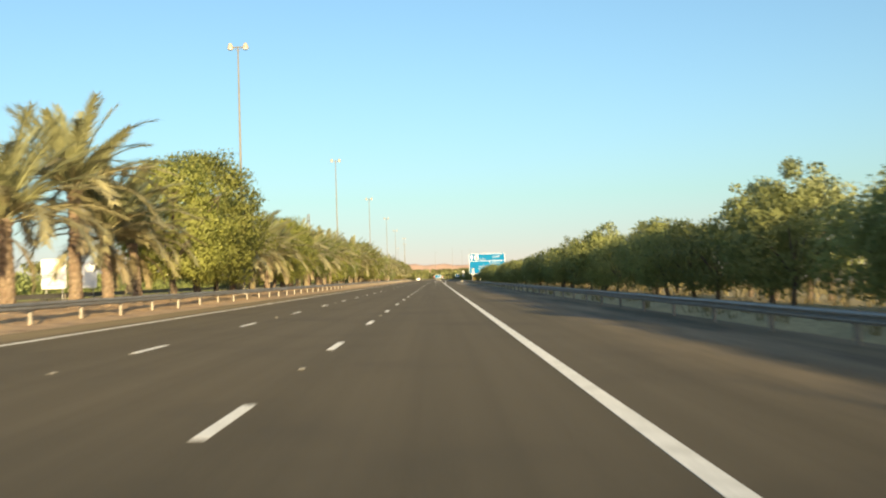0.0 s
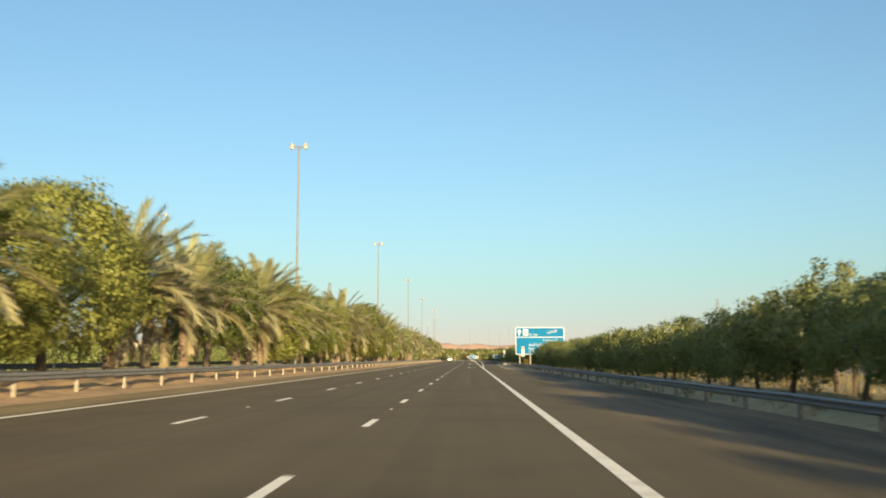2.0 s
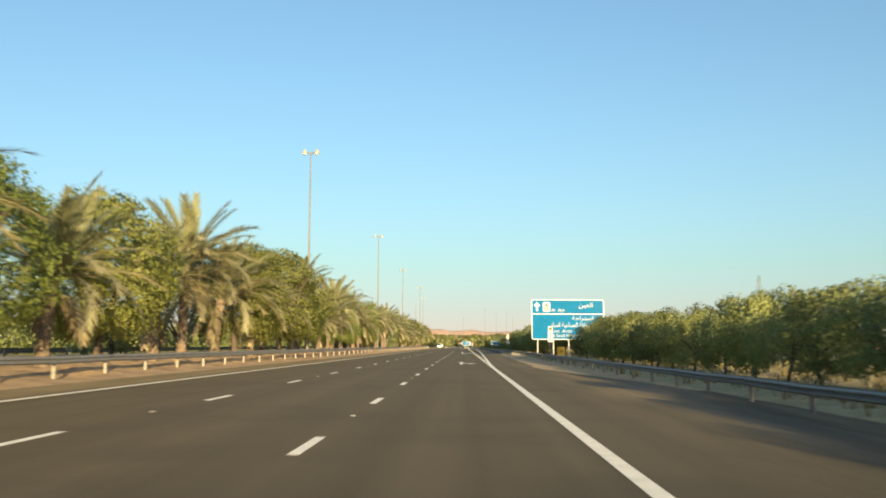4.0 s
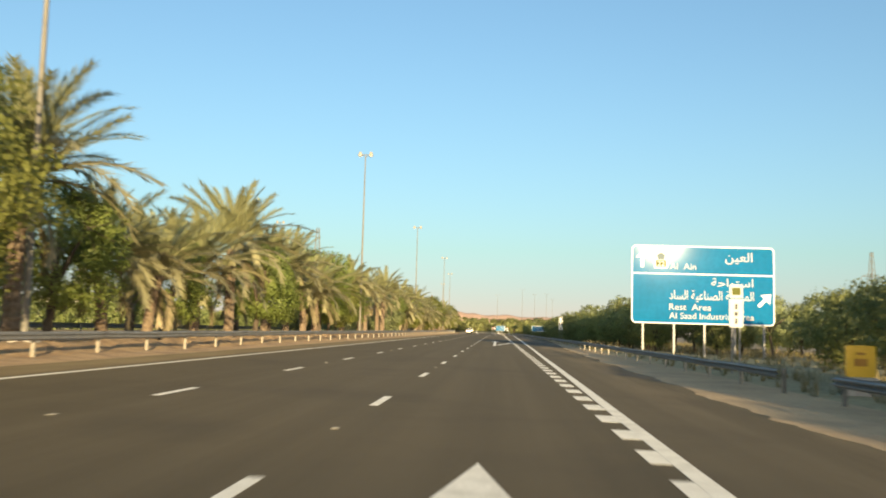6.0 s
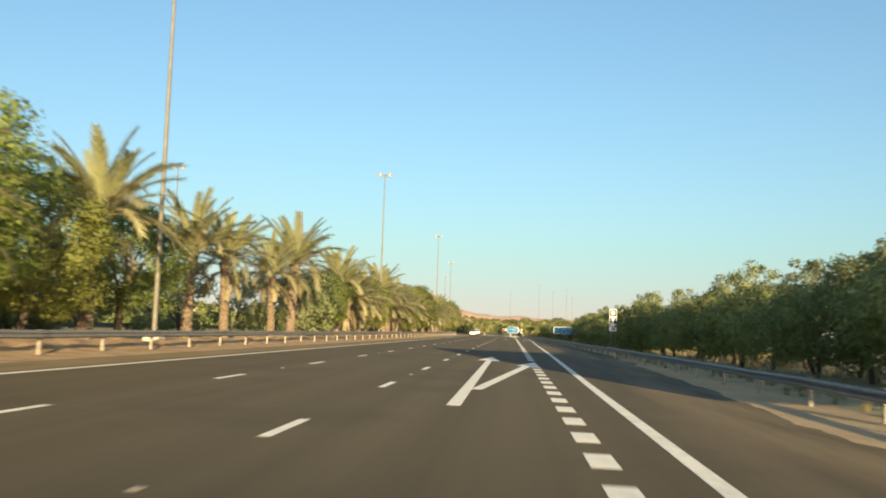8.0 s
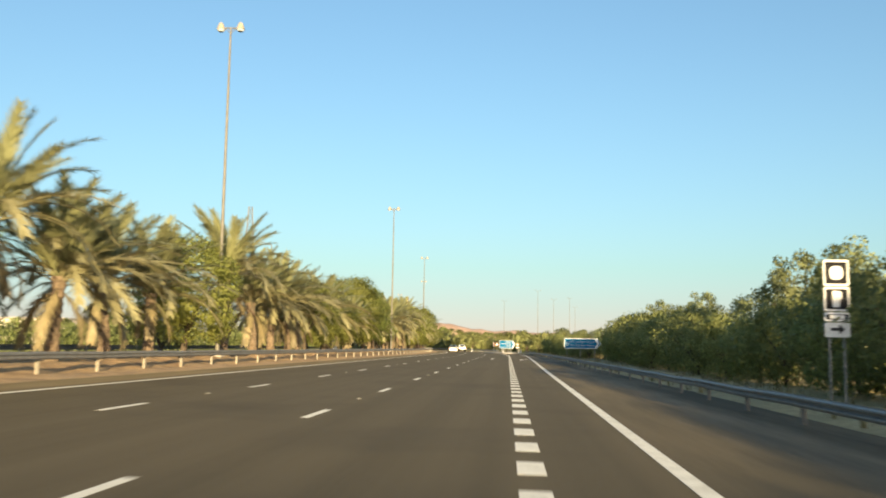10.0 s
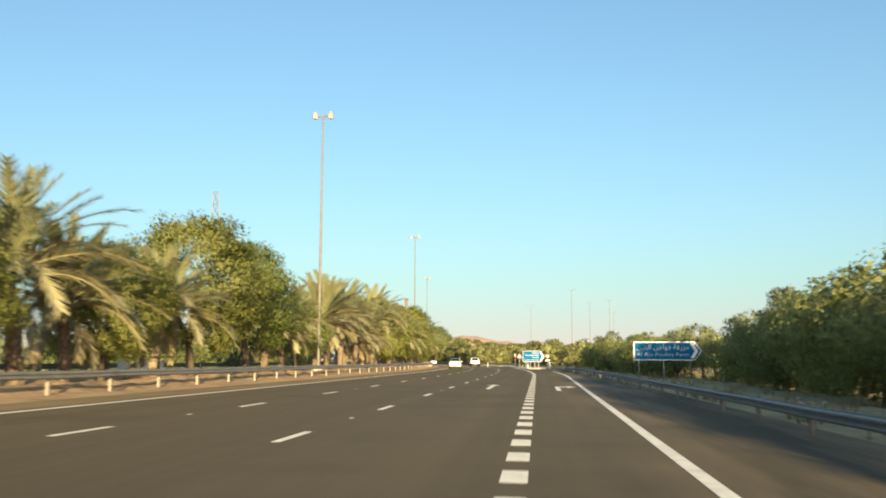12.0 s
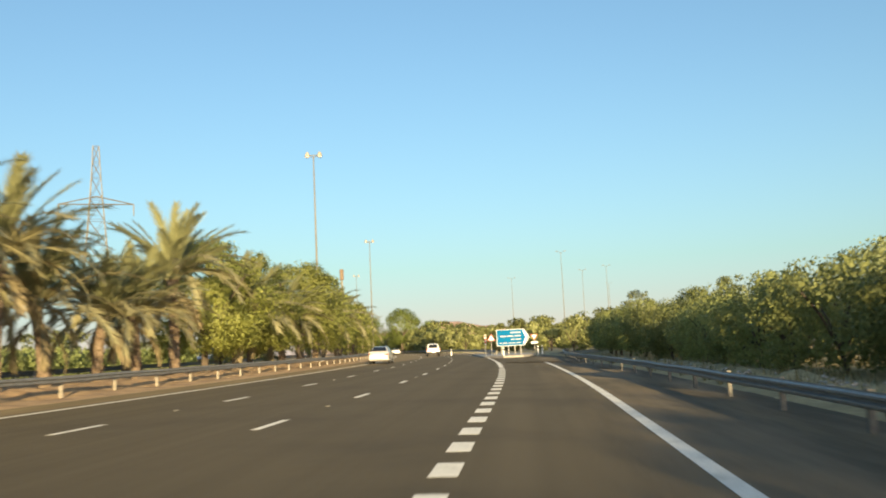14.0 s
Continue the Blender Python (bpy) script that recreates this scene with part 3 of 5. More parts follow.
def broad_tree(name, m, label, group, seed, height, spread, bole, mat, leaves, leaf, clumps=46, gap=0.55, trunk=0.22, wispy=0.0):
    """A forked trunk with limbs that end in uneven clumps of small leaves."""
    rnd = random.Random(seed)
    tree = empty(name, m, label, "tree", group)
    bm = bmesh.new()
    fork = Vector((rnd.uniform(-0.3, 0.3), rnd.uniform(-0.3, 0.3), bole))
    rod(bm, (0, 0, -0.2), fork * 0.5 + Vector((rnd.uniform(-0.1, 0.1), 0, 0)), trunk * 1.15, trunk, 9, False)
    rod(bm, fork * 0.5, fork, trunk, trunk * 0.85, 9, False)
    limbs = []
    for i in range(6):
        az = i * 2 * math.pi / 6 + rnd.uniform(-0.4, 0.4)
        rr = spread * rnd.uniform(0.3, 0.6)
        e = Vector((math.cos(az) * rr, math.sin(az) * rr, bole + (height - bole) * rnd.uniform(0.35, 0.7)))
        mid = fork.lerp(e, 0.5) + Vector((0, 0, 0.2))
        rod(bm, fork, mid, trunk * 0.6, trunk * 0.42, 6, False)
        rod(bm, mid, e, trunk * 0.42, trunk * 0.2, 6, False)
        limbs.append(e)
    centres, radii = [], []
    for i in range(clumps):
        t = rnd.random()
        z = bole * 0.75 + (height - bole * 0.75) * t
        prof = math.sin(math.pi * min(1, 0.16 + 0.78 * t)) ** 0.6
        az = rnd.uniform(0, 2 * math.pi)
        lump = 0.75 + 0.35 * noise.noise((math.cos(az) * 1.6, math.sin(az) * 1.6, z * 0.45 + seed))
        rr = spread * prof * lump * (rnd.uniform(0.25, 1.0) ** 0.5)
        c = Vector((math.cos(az) * rr, math.sin(az) * rr, z))
        centres.append(c)
        radii.append(rnd.uniform(0.55, 1.0) * gap * (1.0 - wispy * t))
        near = min(limbs, key=lambda e: (e - c).length)
        if clumps > 60 and (near - c).length < 1.5:
            rod(bm, near, c, trunk * 0.11, trunk * 0.03, 3, False)
    part("trunk", bm, WOOD, tree)
    piece("crown", leaf_cloud("crown", centres, radii, leaves, leaf, mat, seed), tree)
    return tree


def put(u, y, turn=0.0, s=1.0, up=0.0):
    return Matrix.Translation(on_road(u, y, up)) @ Euler((0, 0, radians(turn))).to_matrix().to_4x4() @ Matrix.Diagonal((s, s, s, 1))


class Kind:
    """Trees of one make: the first is built, the next ones are copied in turn."""

    def __init__(self, *makers):
        self.makers, self.made, self.count = makers, [], 0

    def plant(self, m):
        k = self.count % len(self.makers)
        self.count += 1
        s = m.to_scale()
        if len(self.made) <= k:
            ob = self.makers[k](m)
            self.made.append(ob)
            return ob
        ob = copy_thing(self.made[k], Matrix.LocRotScale(m.translation, m.to_quaternion(), None))
        ob.scale = s
        return ob


PALM_TALL = Kind(*[(lambda m, i=i: palm(5.6, m, "tall date palm with arching grey-green fronds above sand", 10 + i, 46, 5)) for i in range(4)])
PALM_LOW = Kind(*[(lambda m, i=i: palm(3.9, m, "low date palm with a drooping skirt of straw-coloured fronds", 20 + i, 46, 4)) for i in range(4)])
PALM_SLIM = Kind(*[(lambda m, i=i: palm(5.0, m, "slender date palm with a bare trunk and a small round crown", 15 + i, 44, 4, 0.82)) for i in range(3)])
PALM_FAR = Kind(*[(lambda m, i=i: palm(4.4, m, "date palm with arching fronds far along the median", 25 + i, 24, 4)) for i in range(2)])
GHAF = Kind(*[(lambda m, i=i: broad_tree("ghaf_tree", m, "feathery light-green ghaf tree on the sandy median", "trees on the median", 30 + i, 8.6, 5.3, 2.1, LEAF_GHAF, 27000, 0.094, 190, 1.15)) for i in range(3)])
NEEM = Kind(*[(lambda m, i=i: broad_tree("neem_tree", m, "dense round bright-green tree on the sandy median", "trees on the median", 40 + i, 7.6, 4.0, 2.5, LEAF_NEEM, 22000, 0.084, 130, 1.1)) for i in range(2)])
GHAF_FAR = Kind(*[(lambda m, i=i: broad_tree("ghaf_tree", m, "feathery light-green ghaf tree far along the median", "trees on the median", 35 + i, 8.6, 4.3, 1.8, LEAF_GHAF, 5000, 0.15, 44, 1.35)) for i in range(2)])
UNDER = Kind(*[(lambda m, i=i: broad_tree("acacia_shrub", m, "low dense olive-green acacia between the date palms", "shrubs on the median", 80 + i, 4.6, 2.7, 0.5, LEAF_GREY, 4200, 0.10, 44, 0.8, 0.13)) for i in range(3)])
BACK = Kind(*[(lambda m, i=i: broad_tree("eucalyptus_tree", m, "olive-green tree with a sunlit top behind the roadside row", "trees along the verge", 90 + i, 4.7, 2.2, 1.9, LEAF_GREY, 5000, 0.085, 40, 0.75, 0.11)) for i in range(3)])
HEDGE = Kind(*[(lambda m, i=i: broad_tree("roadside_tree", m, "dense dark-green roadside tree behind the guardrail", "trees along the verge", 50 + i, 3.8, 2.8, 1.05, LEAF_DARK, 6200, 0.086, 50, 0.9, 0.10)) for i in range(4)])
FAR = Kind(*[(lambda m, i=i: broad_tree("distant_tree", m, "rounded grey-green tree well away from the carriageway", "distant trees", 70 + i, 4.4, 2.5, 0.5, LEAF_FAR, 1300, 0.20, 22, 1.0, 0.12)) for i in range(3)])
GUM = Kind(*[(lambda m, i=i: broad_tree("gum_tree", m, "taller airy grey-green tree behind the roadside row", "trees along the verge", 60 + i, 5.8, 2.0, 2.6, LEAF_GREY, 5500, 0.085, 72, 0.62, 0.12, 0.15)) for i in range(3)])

# the median row: y, top height, kind (P palm, S slender palm, G ghaf, N neem, A low acacia)
FIRST_STRETCH = """33 8.2 P, 39.3 9.9 P, 43.5 8.0 P, 49.5 7.6 P, 55 9.0 G, 61 10.4 G, 67.2 8.0 G, 72 6.8 P, 77 7.2 P, 80.5 8.4 P, 86 7.6 P, 91 7.2 G, 96.5 8.2 G,
103.6 8.6 P, 108 7.4 P, 112.5 8.3 P, 119.5 8.2 N, 125.5 8.2 P, 129.5 8.4 P, 132.5 9.2 P, 136.8 7.6 G, 143 7.8 P, 147.5 8.8 P, 152 7.9 N, 158.6 8.0 P, 164 8.2 G, 170 8.0 P,
176 10.0 P, 182 8.6 P, 188 8.4 G, 192 8.2 P, 198.5 6.4 P, 204.6 9.8 G, 212.8 10.4 P, 215.6 6.6 N"""
MIDDLE_STRETCH = """219.8 7.3 P, 223.5 6.8 P, 227.0 5.8 N, 231 7.6 P, 238.3 10.2 P, 243.5 6.8 N, 247.2 8.8 P, 249.0 6.4 N, 252.2 8.8 P, 259.5 7.9 P, 263.5 7.8 P, 268 8.6 N,
273.2 6.6 G, 276.4 8.6 S, 281.4 6.6 N, 287.2 8.0 S, 294.6 8.0 S, 304.8 7.6 S, 311 9.8 S, 316.4 5.4 A, 321.5 6.0 A, 325 6.4 N, 329.6 9.2 P, 334.5 7.6 P, 340 7.7 P, 345 7.6 P, 350 7.2 G,
355.5 9.6 P, 362 8.4 P, 368 8.2 P"""
LAST_STRETCH = """373.5 7.9 P, 377 7.6 P, 381.5 7.0 G, 386.5 8.5 P, 390.5 6.8 P, 394.5 6.4 G, 398.5 6.8 P, 404.5 9.0 G, 412.8 8.7 N, 416.5 6.6 P, 421.4 7.3 P, 426.5 6.2 N, 430.8 8.3 P,
436 9.0 P, 440.7 8.8 P, 445.2 7.4 P, 449.6 6.8 P, 453.8 7.2 P, 458.8 9.9 P, 465.2 8.8 G, 470.7 8.3 P, 475 8.6 G, 481 7.8 P, 487 9.0 G, 494 8.2 P, 502 9.0 G, 508 8.2 P, 514 8.4 G, 522 8.2 N,
530 8.2 G, 539 7.8 P, 548 8.0 G, 558 7.8 P, 568 7.4 G, 580 7.8 G, 592 7.4 G, 605 7.6 G, 620 7.8 G, 640 8.0 G, 660 7.8 G, 680 8.0 G"""
rnd = random.Random(5)
row = []
for stretch in (FIRST_STRETCH, MIDDLE_STRETCH, LAST_STRETCH):
    for entry in stretch.replace("\n", " ").split(","):
        y, top, kind = entry.split()
        row.append((float(y), float(top), kind))
for y, top, kind in row:
    u = bend([(470, -14.6), (490, -12.9)], y) + rnd.uniform(-0.35, 0.35)
    turn = rnd.uniform(0, 360)
    far = y > 500
    if kind == "P":
        if far:
            PALM_FAR.plant(put(u, y, turn, top / 8.3))
        elif top > 8.7:
            PALM_TALL.plant(put(u, y, turn, top / 9.8))
        else:
            PALM_LOW.plant(put(u, y, turn, top / 8.1))
    elif kind == "S":
        PALM_SLIM.plant(put(u + 0.2, y, turn, top / 8.3))
    elif kind == "A":
        UNDER.plant(put(u, y, turn, top / 4.9))
    elif kind == "G" or far:
        (GHAF_FAR if far else GHAF).plant(put(u - 0.2, y, turn, top / 9.2))
    else:
        NEEM.plant(put(u - 0.2, y, turn, top / 8.2))
# a second, looser row behind it
y = 96.0
while y < 560:
    u, turn, r = -19.6 + rnd.uniform(-1.0, 1.0), rnd.uniform(0, 360), rnd.random()
    if 284 < y < 318:
        pass
    elif r < 0.5:
        (PALM_FAR if y > 480 else PALM_LOW).plant(put(u, y, turn, rnd.uniform(0.8, 1.0)))
    else:
        UNDER.plant(put(u, y, turn, rnd.uniform(1.0, 1.5)))
    y += rnd.uniform(15, 24)

for y, u, s in ((279.5, -19.5, 1.15), (289.5, -21.0, 1.0), (299.5, -19.0, 1.05), (302.5, -22.0, 0.9), (312.5, -19.5, 1.05), (320, -18.6, 1.1)):
    UNDER.plant(put(u, y, 40 * y, s))

# right-hand row behind the guardrail, clear around the large signs
y = -46.0
while y < 468:
    s = 1.12 if y < 100 else 0.92 if y < 184 else 1.0 if y < 210 else 1.16 if y < 335 else 1.0 if y < 350 else 1.1 if y < 384 else 1.2 if y < 408 else 0.98
    if not 206 < y < 256:
        u = 14.3 if y < 100 else 14.6 if 350 < y < 388 else 15.2 if 335 < y < 388 else 16.4 if 388 <= y <= 408 else 17.6 if 408 < y < 426 else 14.8 if 426 <= y < 436 else 14.0 if y >= 436 else 13.7 if y < 208 else 15.2
        HEDGE.plant(put(u + rnd.uniform(-0.7, 0.7), y, rnd.uniform(0, 360), s * rnd.uniform(0.74, 0.98) * (1.08 if y > 320 else 1.0), -0.4 if y > 320 else 0.0))
        if rnd.random() < 0.7:
            BACK.plant(put(17.4 + rnd.uniform(-0.5, 0.6), y + 2, rnd.uniform(0, 360), s * rnd.uniform(0.72, 0.98)))
    y += rnd.uniform(3.4, 4.6)
for y, s in ((34, 1.0), (42, 0.95), (64, 0.9), (77, 1.0), (88, 0.8), (99, 0.95), (107, 0.8), (125, 0.72), (143, 0.74), (160, 0.7), (203, 0.75), (268, 0.95), (276, 1.0), (288, 0.95), (297, 1.05), (306, 1.05), (320, 0.95), (338, 1.05), (346, 1.1), (366, 0.95), (382, 1.0), (396, 0.9), (405, 0.9), (432, 0.55), (447, 0.6), (462, 0.8), (475, 0.8), (494, 1.0)):
    GUM.plant(put(17.4 + rnd.uniform(-0.6, 0.6), y + 1, rnd.uniform(0, 360), s))
for x, y, s in ((25, 226, 1.0), (24, 240, 0.9), (26, 252, 1.0), (23, 262, 0.95), (29, 233, 0.9), (19, 262, 0.9), (21, 213, 0.9), (26, 216, 1.0), (21.5, 221, 0.85), (22.5, 232, 0.95), (21.5, 248, 0.9), (28, 244, 1.0), (32, 225, 1.0), (34, 238, 1.05), (30, 254, 1.0)):
    BACK.plant(put(x, y, rnd.uniform(0, 360), s))
for x, y, s in ((14.0, 471, 0.95), (14.2, 476, 1.0), (14.0, 481, 0.95), (14.2, 486, 1.0), (14.6, 491, 0.95), (15.0, 496, 1.0), (15.8, 501, 0.95), (16.6, 506, 1.0), (17.6, 511, 0.95), (18.6, 516, 1.0), (19.8, 521, 1.0), (21.2, 526, 1.0), (22.8, 531, 1.0), (24.6, 536, 1.05), (26.6, 541, 1.05), (18.5, 474, 1.15), (19.0, 482, 1.1), (19.5, 490, 1.15), (20.5, 498, 1.1), (22.0, 506, 1.15)):
    HEDGE.plant(put(x, y, 50 * y, s))
# a dense dark clump past the yellow board, and the closed row behind the large sign
for x, y, s in ((19.5, 256, 1.0), (22, 262, 1.1), (25, 270, 1.1), (28, 262, 1.1), (31, 275, 1.15), (24, 280, 1.1), (34, 268, 1.15), (27, 290, 1.1), (33, 286, 1.2), (38, 280, 1.2), (43, 290, 1.2), (16.4, 221, 0.85), (16.0, 214.5, 0.95), (15.4, 208.5, 1.0), (18.8, 217, 1.1)):
    HEDGE.plant(put(x, y, 70 * y, s))
# beyond the exit road and round the bend
for x, y, s in ((29, 546, 1.0), (31, 540, 1.1), (27, 536, 1.0), (33, 545, 1.15), (40, 548, 1.0), (47, 552, 1.1), (12, 549, 1.1), (9, 560, 1.2), (6, 575, 1.3), (3, 590, 1.4), (-1, 606, 1.3), (14, 575, 1.5), (20, 580, 1.6), (28, 590, 1.6), (36, 600, 1.6), (8, 610, 1.6), (46, 590, 1.6), (25, 512, 0.9), (25, 490, 1.0), (30, 494, 1.05), (36, 497, 1.1), (43, 502, 1.0), (28, 522, 0.9)):
    FAR.plant(Matrix.Translation((x, y, -0.3)) @ Euler((0, 0, y)).to_matrix().to_4x4() @ Matrix.Diagonal((s, s, s, 1)))
for k in range(46):
    y = 610 + 4.6 * k
    FAR.plant(put(8.5 + rnd.uniform(-1.5, 3.5), y, rnd.uniform(0, 360), rnd.uniform(1.2, 1.75), -0.3))
for x, y, s in ((-33, 690, 1.75), (-25, 700, 1.3), (-43, 686, 1.5), (-55, 700, 1.4)):
    NEEM.plant(Matrix.Translation((x, y, -0.3)) @ Euler((0, 0, y)).to_matrix().to_4x4() @ Matrix.Diagonal((s, s, s, 1)))
for k in range(24):
    FAR.plant(Matrix.Translation((-14 + 2.2 * k + rnd.uniform(-1, 1), 770 + rnd.uniform(-30, 30), -0.3)) @ Euler((0, 0, k)).to_matrix().to_4x4() @ Matrix.Diagonal((1.9, 1.9, 1.9, 1)))
for k in range(16):
    FAR.plant(put(rnd.uniform(14, 45), 640 + 9 * k, rnd.uniform(0, 360), rnd.uniform(1.1, 1.5), -0.1))
def hedge_segment(m, seed):
    """Eight metres of clipped hedge."""
    r = random.Random(seed)
    h = empty("clipped_hedge", m, "long clipped bright-green hedge beyond the other carriageway", "hedge", "hedges beyond the highway")
    spots = [(r.uniform(-0.45, 0.45), -4 + 8.2 * k / 70, r.uniform(0.2, 2.75)) for k in range(70)]
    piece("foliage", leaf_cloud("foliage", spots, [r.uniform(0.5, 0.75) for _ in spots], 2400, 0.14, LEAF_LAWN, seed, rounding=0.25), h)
    return h


CLIPPED = Kind(*[(lambda m, i=i: hedge_segment(m, 120 + i)) for i in range(3)])
for k in range(66):
    CLIPPED.plant(put(-38.6, 44 + 8.0 * k, heading(44 + 8.0 * k), 1.0, -0.55))
# the far side of the other carriageway
y = 48.0
while y < 700:
    FAR.plant(put(-42 + rnd.uniform(-3, 3), y, rnd.uniform(0, 360), rnd.uniform(0.7, 1.2), -0.6))
    y += rnd.uniform(3.4, 6.2)


# ---------------------------------------------------------------- lighting masts
def light_mast(m):
    mast = empty("light_mast", m, "tall tapered steel lighting mast with twin floodlights", "street lamp", "lighting masts")
    bm = bmesh.new()
    rod(bm, (0, 0, -0.1), (0, 0, 20.0), 0.125, 0.055, 12)
    part("pole", bm, MAST, mast)
    bm = bmesh.new()
    box(bm, (0, 0, 0.2), (0.75, 0.75, 0.7), 0.04)
    part("base", bm, CONCRETE, mast)
    bm = bmesh.new()
    rod(bm, (-0.62, 0, 19.95), (0.62, 0, 19.95), 0.045, 0.045, 8)
    rod(bm, (0, 0, 19.6), (-0.35, 0, 19.95), 0.02, 0.02, 6)
    rod(bm, (0, 0, 19.6), (0.35, 0, 19.95), 0.02, 0.02, 6)
    part("crossarm", bm, MAST, mast)
    for s in (-1, 1):
        bm = bmesh.new()
        rod(bm, (0.6 * s, 0, 20.16), (0.6 * s, 0, 19.86), 0.16, 0.27, 14)
        rod(bm, (0.6 * s, 0, 20.28), (0.6 * s, 0, 20.16), 0.10, 0.16, 14)
        lamp = part("lamp_head", bm, POST, mast)
        bm = bmesh.new()
        rod(bm, (0.6 * s, 0, 19.86), (0.6 * s, 0, 19.74), 0.25, 0.17, 14)
        part("lens", bm, LAMPGLASS, lamp, "pale domed lamp glass")
    return mast


MASTS = ((-13.3, 70.1), (-13.33, 140.7), (-13.2, 210.5), (-12.97, 280.3), (-13.45, 351.8), (-12.53, 423.9), (-12.4, 493.8), (-11.0, 564.5), (-12.5, 635.0), (-12.5, 705.0))
FAR_MASTS = ((-39.5, 181.0), (-39.5, 351.0))
first_mast = light_mast(put(*MASTS[0]))
for u, y in MASTS[1:] + FAR_MASTS:
    copy_thing(first_mast, put(u, y, heading(y)))


def slim_mast(m):
    mast = empty("slim_light_mast", m, "thin grey light mast beyond the exit road", "street lamp", "masts beyond the exit")
    bm = bmesh.new()
    rod(bm, (0, 0, -0.1), (0, 0, 20.4), 0.10, 0.045, 8)
    part("pole", bm, MAST, mast)
    for s in (-1, 1):
        bm = bmesh.new()
        rod(bm, (0, 0, 20.2), (0.7 * s, 0, 20.6), 0.035, 0.03, 6)
        part("arm", bm, MAST, mast)
        bm = bmesh.new()
        box(bm, (0.85 * s, 0, 20.6), (0.5, 0.3, 0.12), 0.03)
        part("lamp_head", bm, MAST, mast)
    return mast


first_slim = slim_mast(Matrix.Translation((13.2, 602, -0.3)))
for x, y in ((21.0, 655), (26.5, 645), (1.8, 672), (34.0, 720)):
    copy_thing(first_slim, Matrix.Translation((x, y, -0.3)))


# ---------------------------------------------------------------- signs
def lettering(text, x, z, height, width, parent, mat=None, name="word", gap=0.42, y=-0.012):
    """Raised letters in the sign's plane, fitted to a cap height and a width."""
    cu = bpy.data.curves.new("lettering", "FONT")
    cu.body, cu.extrude, cu.offset, cu.resolution_u = text, 0.003, 0.0, 3
    tmp = bpy.data.objects.new("lettering", cu)
    scene.collection.objects.link(tmp)
    dg = bpy.context.evaluated_depsgraph_get()
    me = bpy.data.meshes.new_from_object(tmp.evaluated_get(dg))
    bpy.data.objects.remove(tmp)
    co = np.empty(len(me.vertices) * 3)
    me.vertices.foreach_get("co", co)
    co = co.reshape(-1, 3)
    lo, hi = co.min(0), co.max(0)
    sx, sz = width / (hi[0] - lo[0]), height / (hi[1] - lo[1])
    out = np.stack([x + (co[:, 0] - lo[0]) * sx, y - co[:, 2], z + (co[:, 1] - lo[1]) * sz], 1)
    # one object a word: cut where the gap between letters is wide
    polys = [list(p.vertices) for p in me.polygons]
    spans = sorted((out[p, 0].min(), out[p, 0].max()) for p in polys)
    cuts, reach = [], spans[0][1]
    for a, b in spans:
        if a - reach > gap * height:
            cuts.append((a + reach) / 2)
        reach = max(reach, b)
    groups = {}
    for p in polys:
        groups.setdefault(sum(out[p, 0].mean() > c for c in cuts), []).append(p)
    for key in sorted(groups):
        used = sorted({v for p in groups[key] for v in p})
        index = {v: i for i, v in enumerate(used)}
        piece(name, mesh_of(name, out[used], [tuple(index[v] for v in p) for p in groups[key]], mat or SIGNTEXT), parent)
    bpy.data.meshes.remove(me)


def glyphs(codes):
    """Joined letter forms, given from right to left as they are read."""
    return "".join(chr(c) if c else " " for c in reversed(codes))


AL_AIN = [0xFE8D, 0xFEDF, 0xFECC, 0xFEF4, 0xFEE6]
REST = [0xFE8D, 0xFEB3, 0xFE98, 0xFEAE, 0xFE8D, 0xFEA3, 0xFE94]
INDUSTRIAL = [0xFE8D, 0xFEDF, 0xFEE4, 0xFEE8, 0xFEC4, 0xFED8, 0xFE94, 0, 0xFE8D, 0xFEDF, 0xFEBC, 0xFEE8, 0xFE8E, 0xFECB, 0xFEF4, 0xFE94, 0, 0xFE8D, 0xFEDF, 0xFEB4, 0xFE8E, 0xFEA9]
POULTRY = [0xFEE3, 0xFEB0, 0xFEAD, 0xFECB, 0xFE94, 0, 0xFEA9, 0xFEED, 0xFE8D, 0xFEA0 - 1, 0xFEE6, 0, *AL_AIN]


def sign_panel(parent, outline, inner, thick=0.06):
    bm = bmesh.new()
    plate(bm, outline, thick)
    panel = part("panel", bm, SIGNWHITE, parent, "white-bordered aluminium panel")
    bm = bmesh.new()
    plate(bm, inner, 0.006)
    bmesh.ops.translate(bm, verts=bm.verts, vec=(0, -0.006, 0))
    face = part("face", bm, SIGNBLUE, panel, "blue reflective face")
    return panel, face


def flat(parent, name, outline, mat, y=-0.012, thick=0.004, label=""):
    bm = bmesh.new()
    plate(bm, outline, thick)
    bmesh.ops.translate(bm, verts=bm.verts, vec=(0, y, 0))
    return part(name, bm, mat, parent, label)


def sign_post(parent, x, top, foot=-0.9, r=0.09, y=0.16):
    bm = bmesh.new()
    box(bm, (x, y, (top + foot) / 2), (r * 1.6, r * 2, top - foot), 0.01)
    return part("post", bm, ZINC, parent)


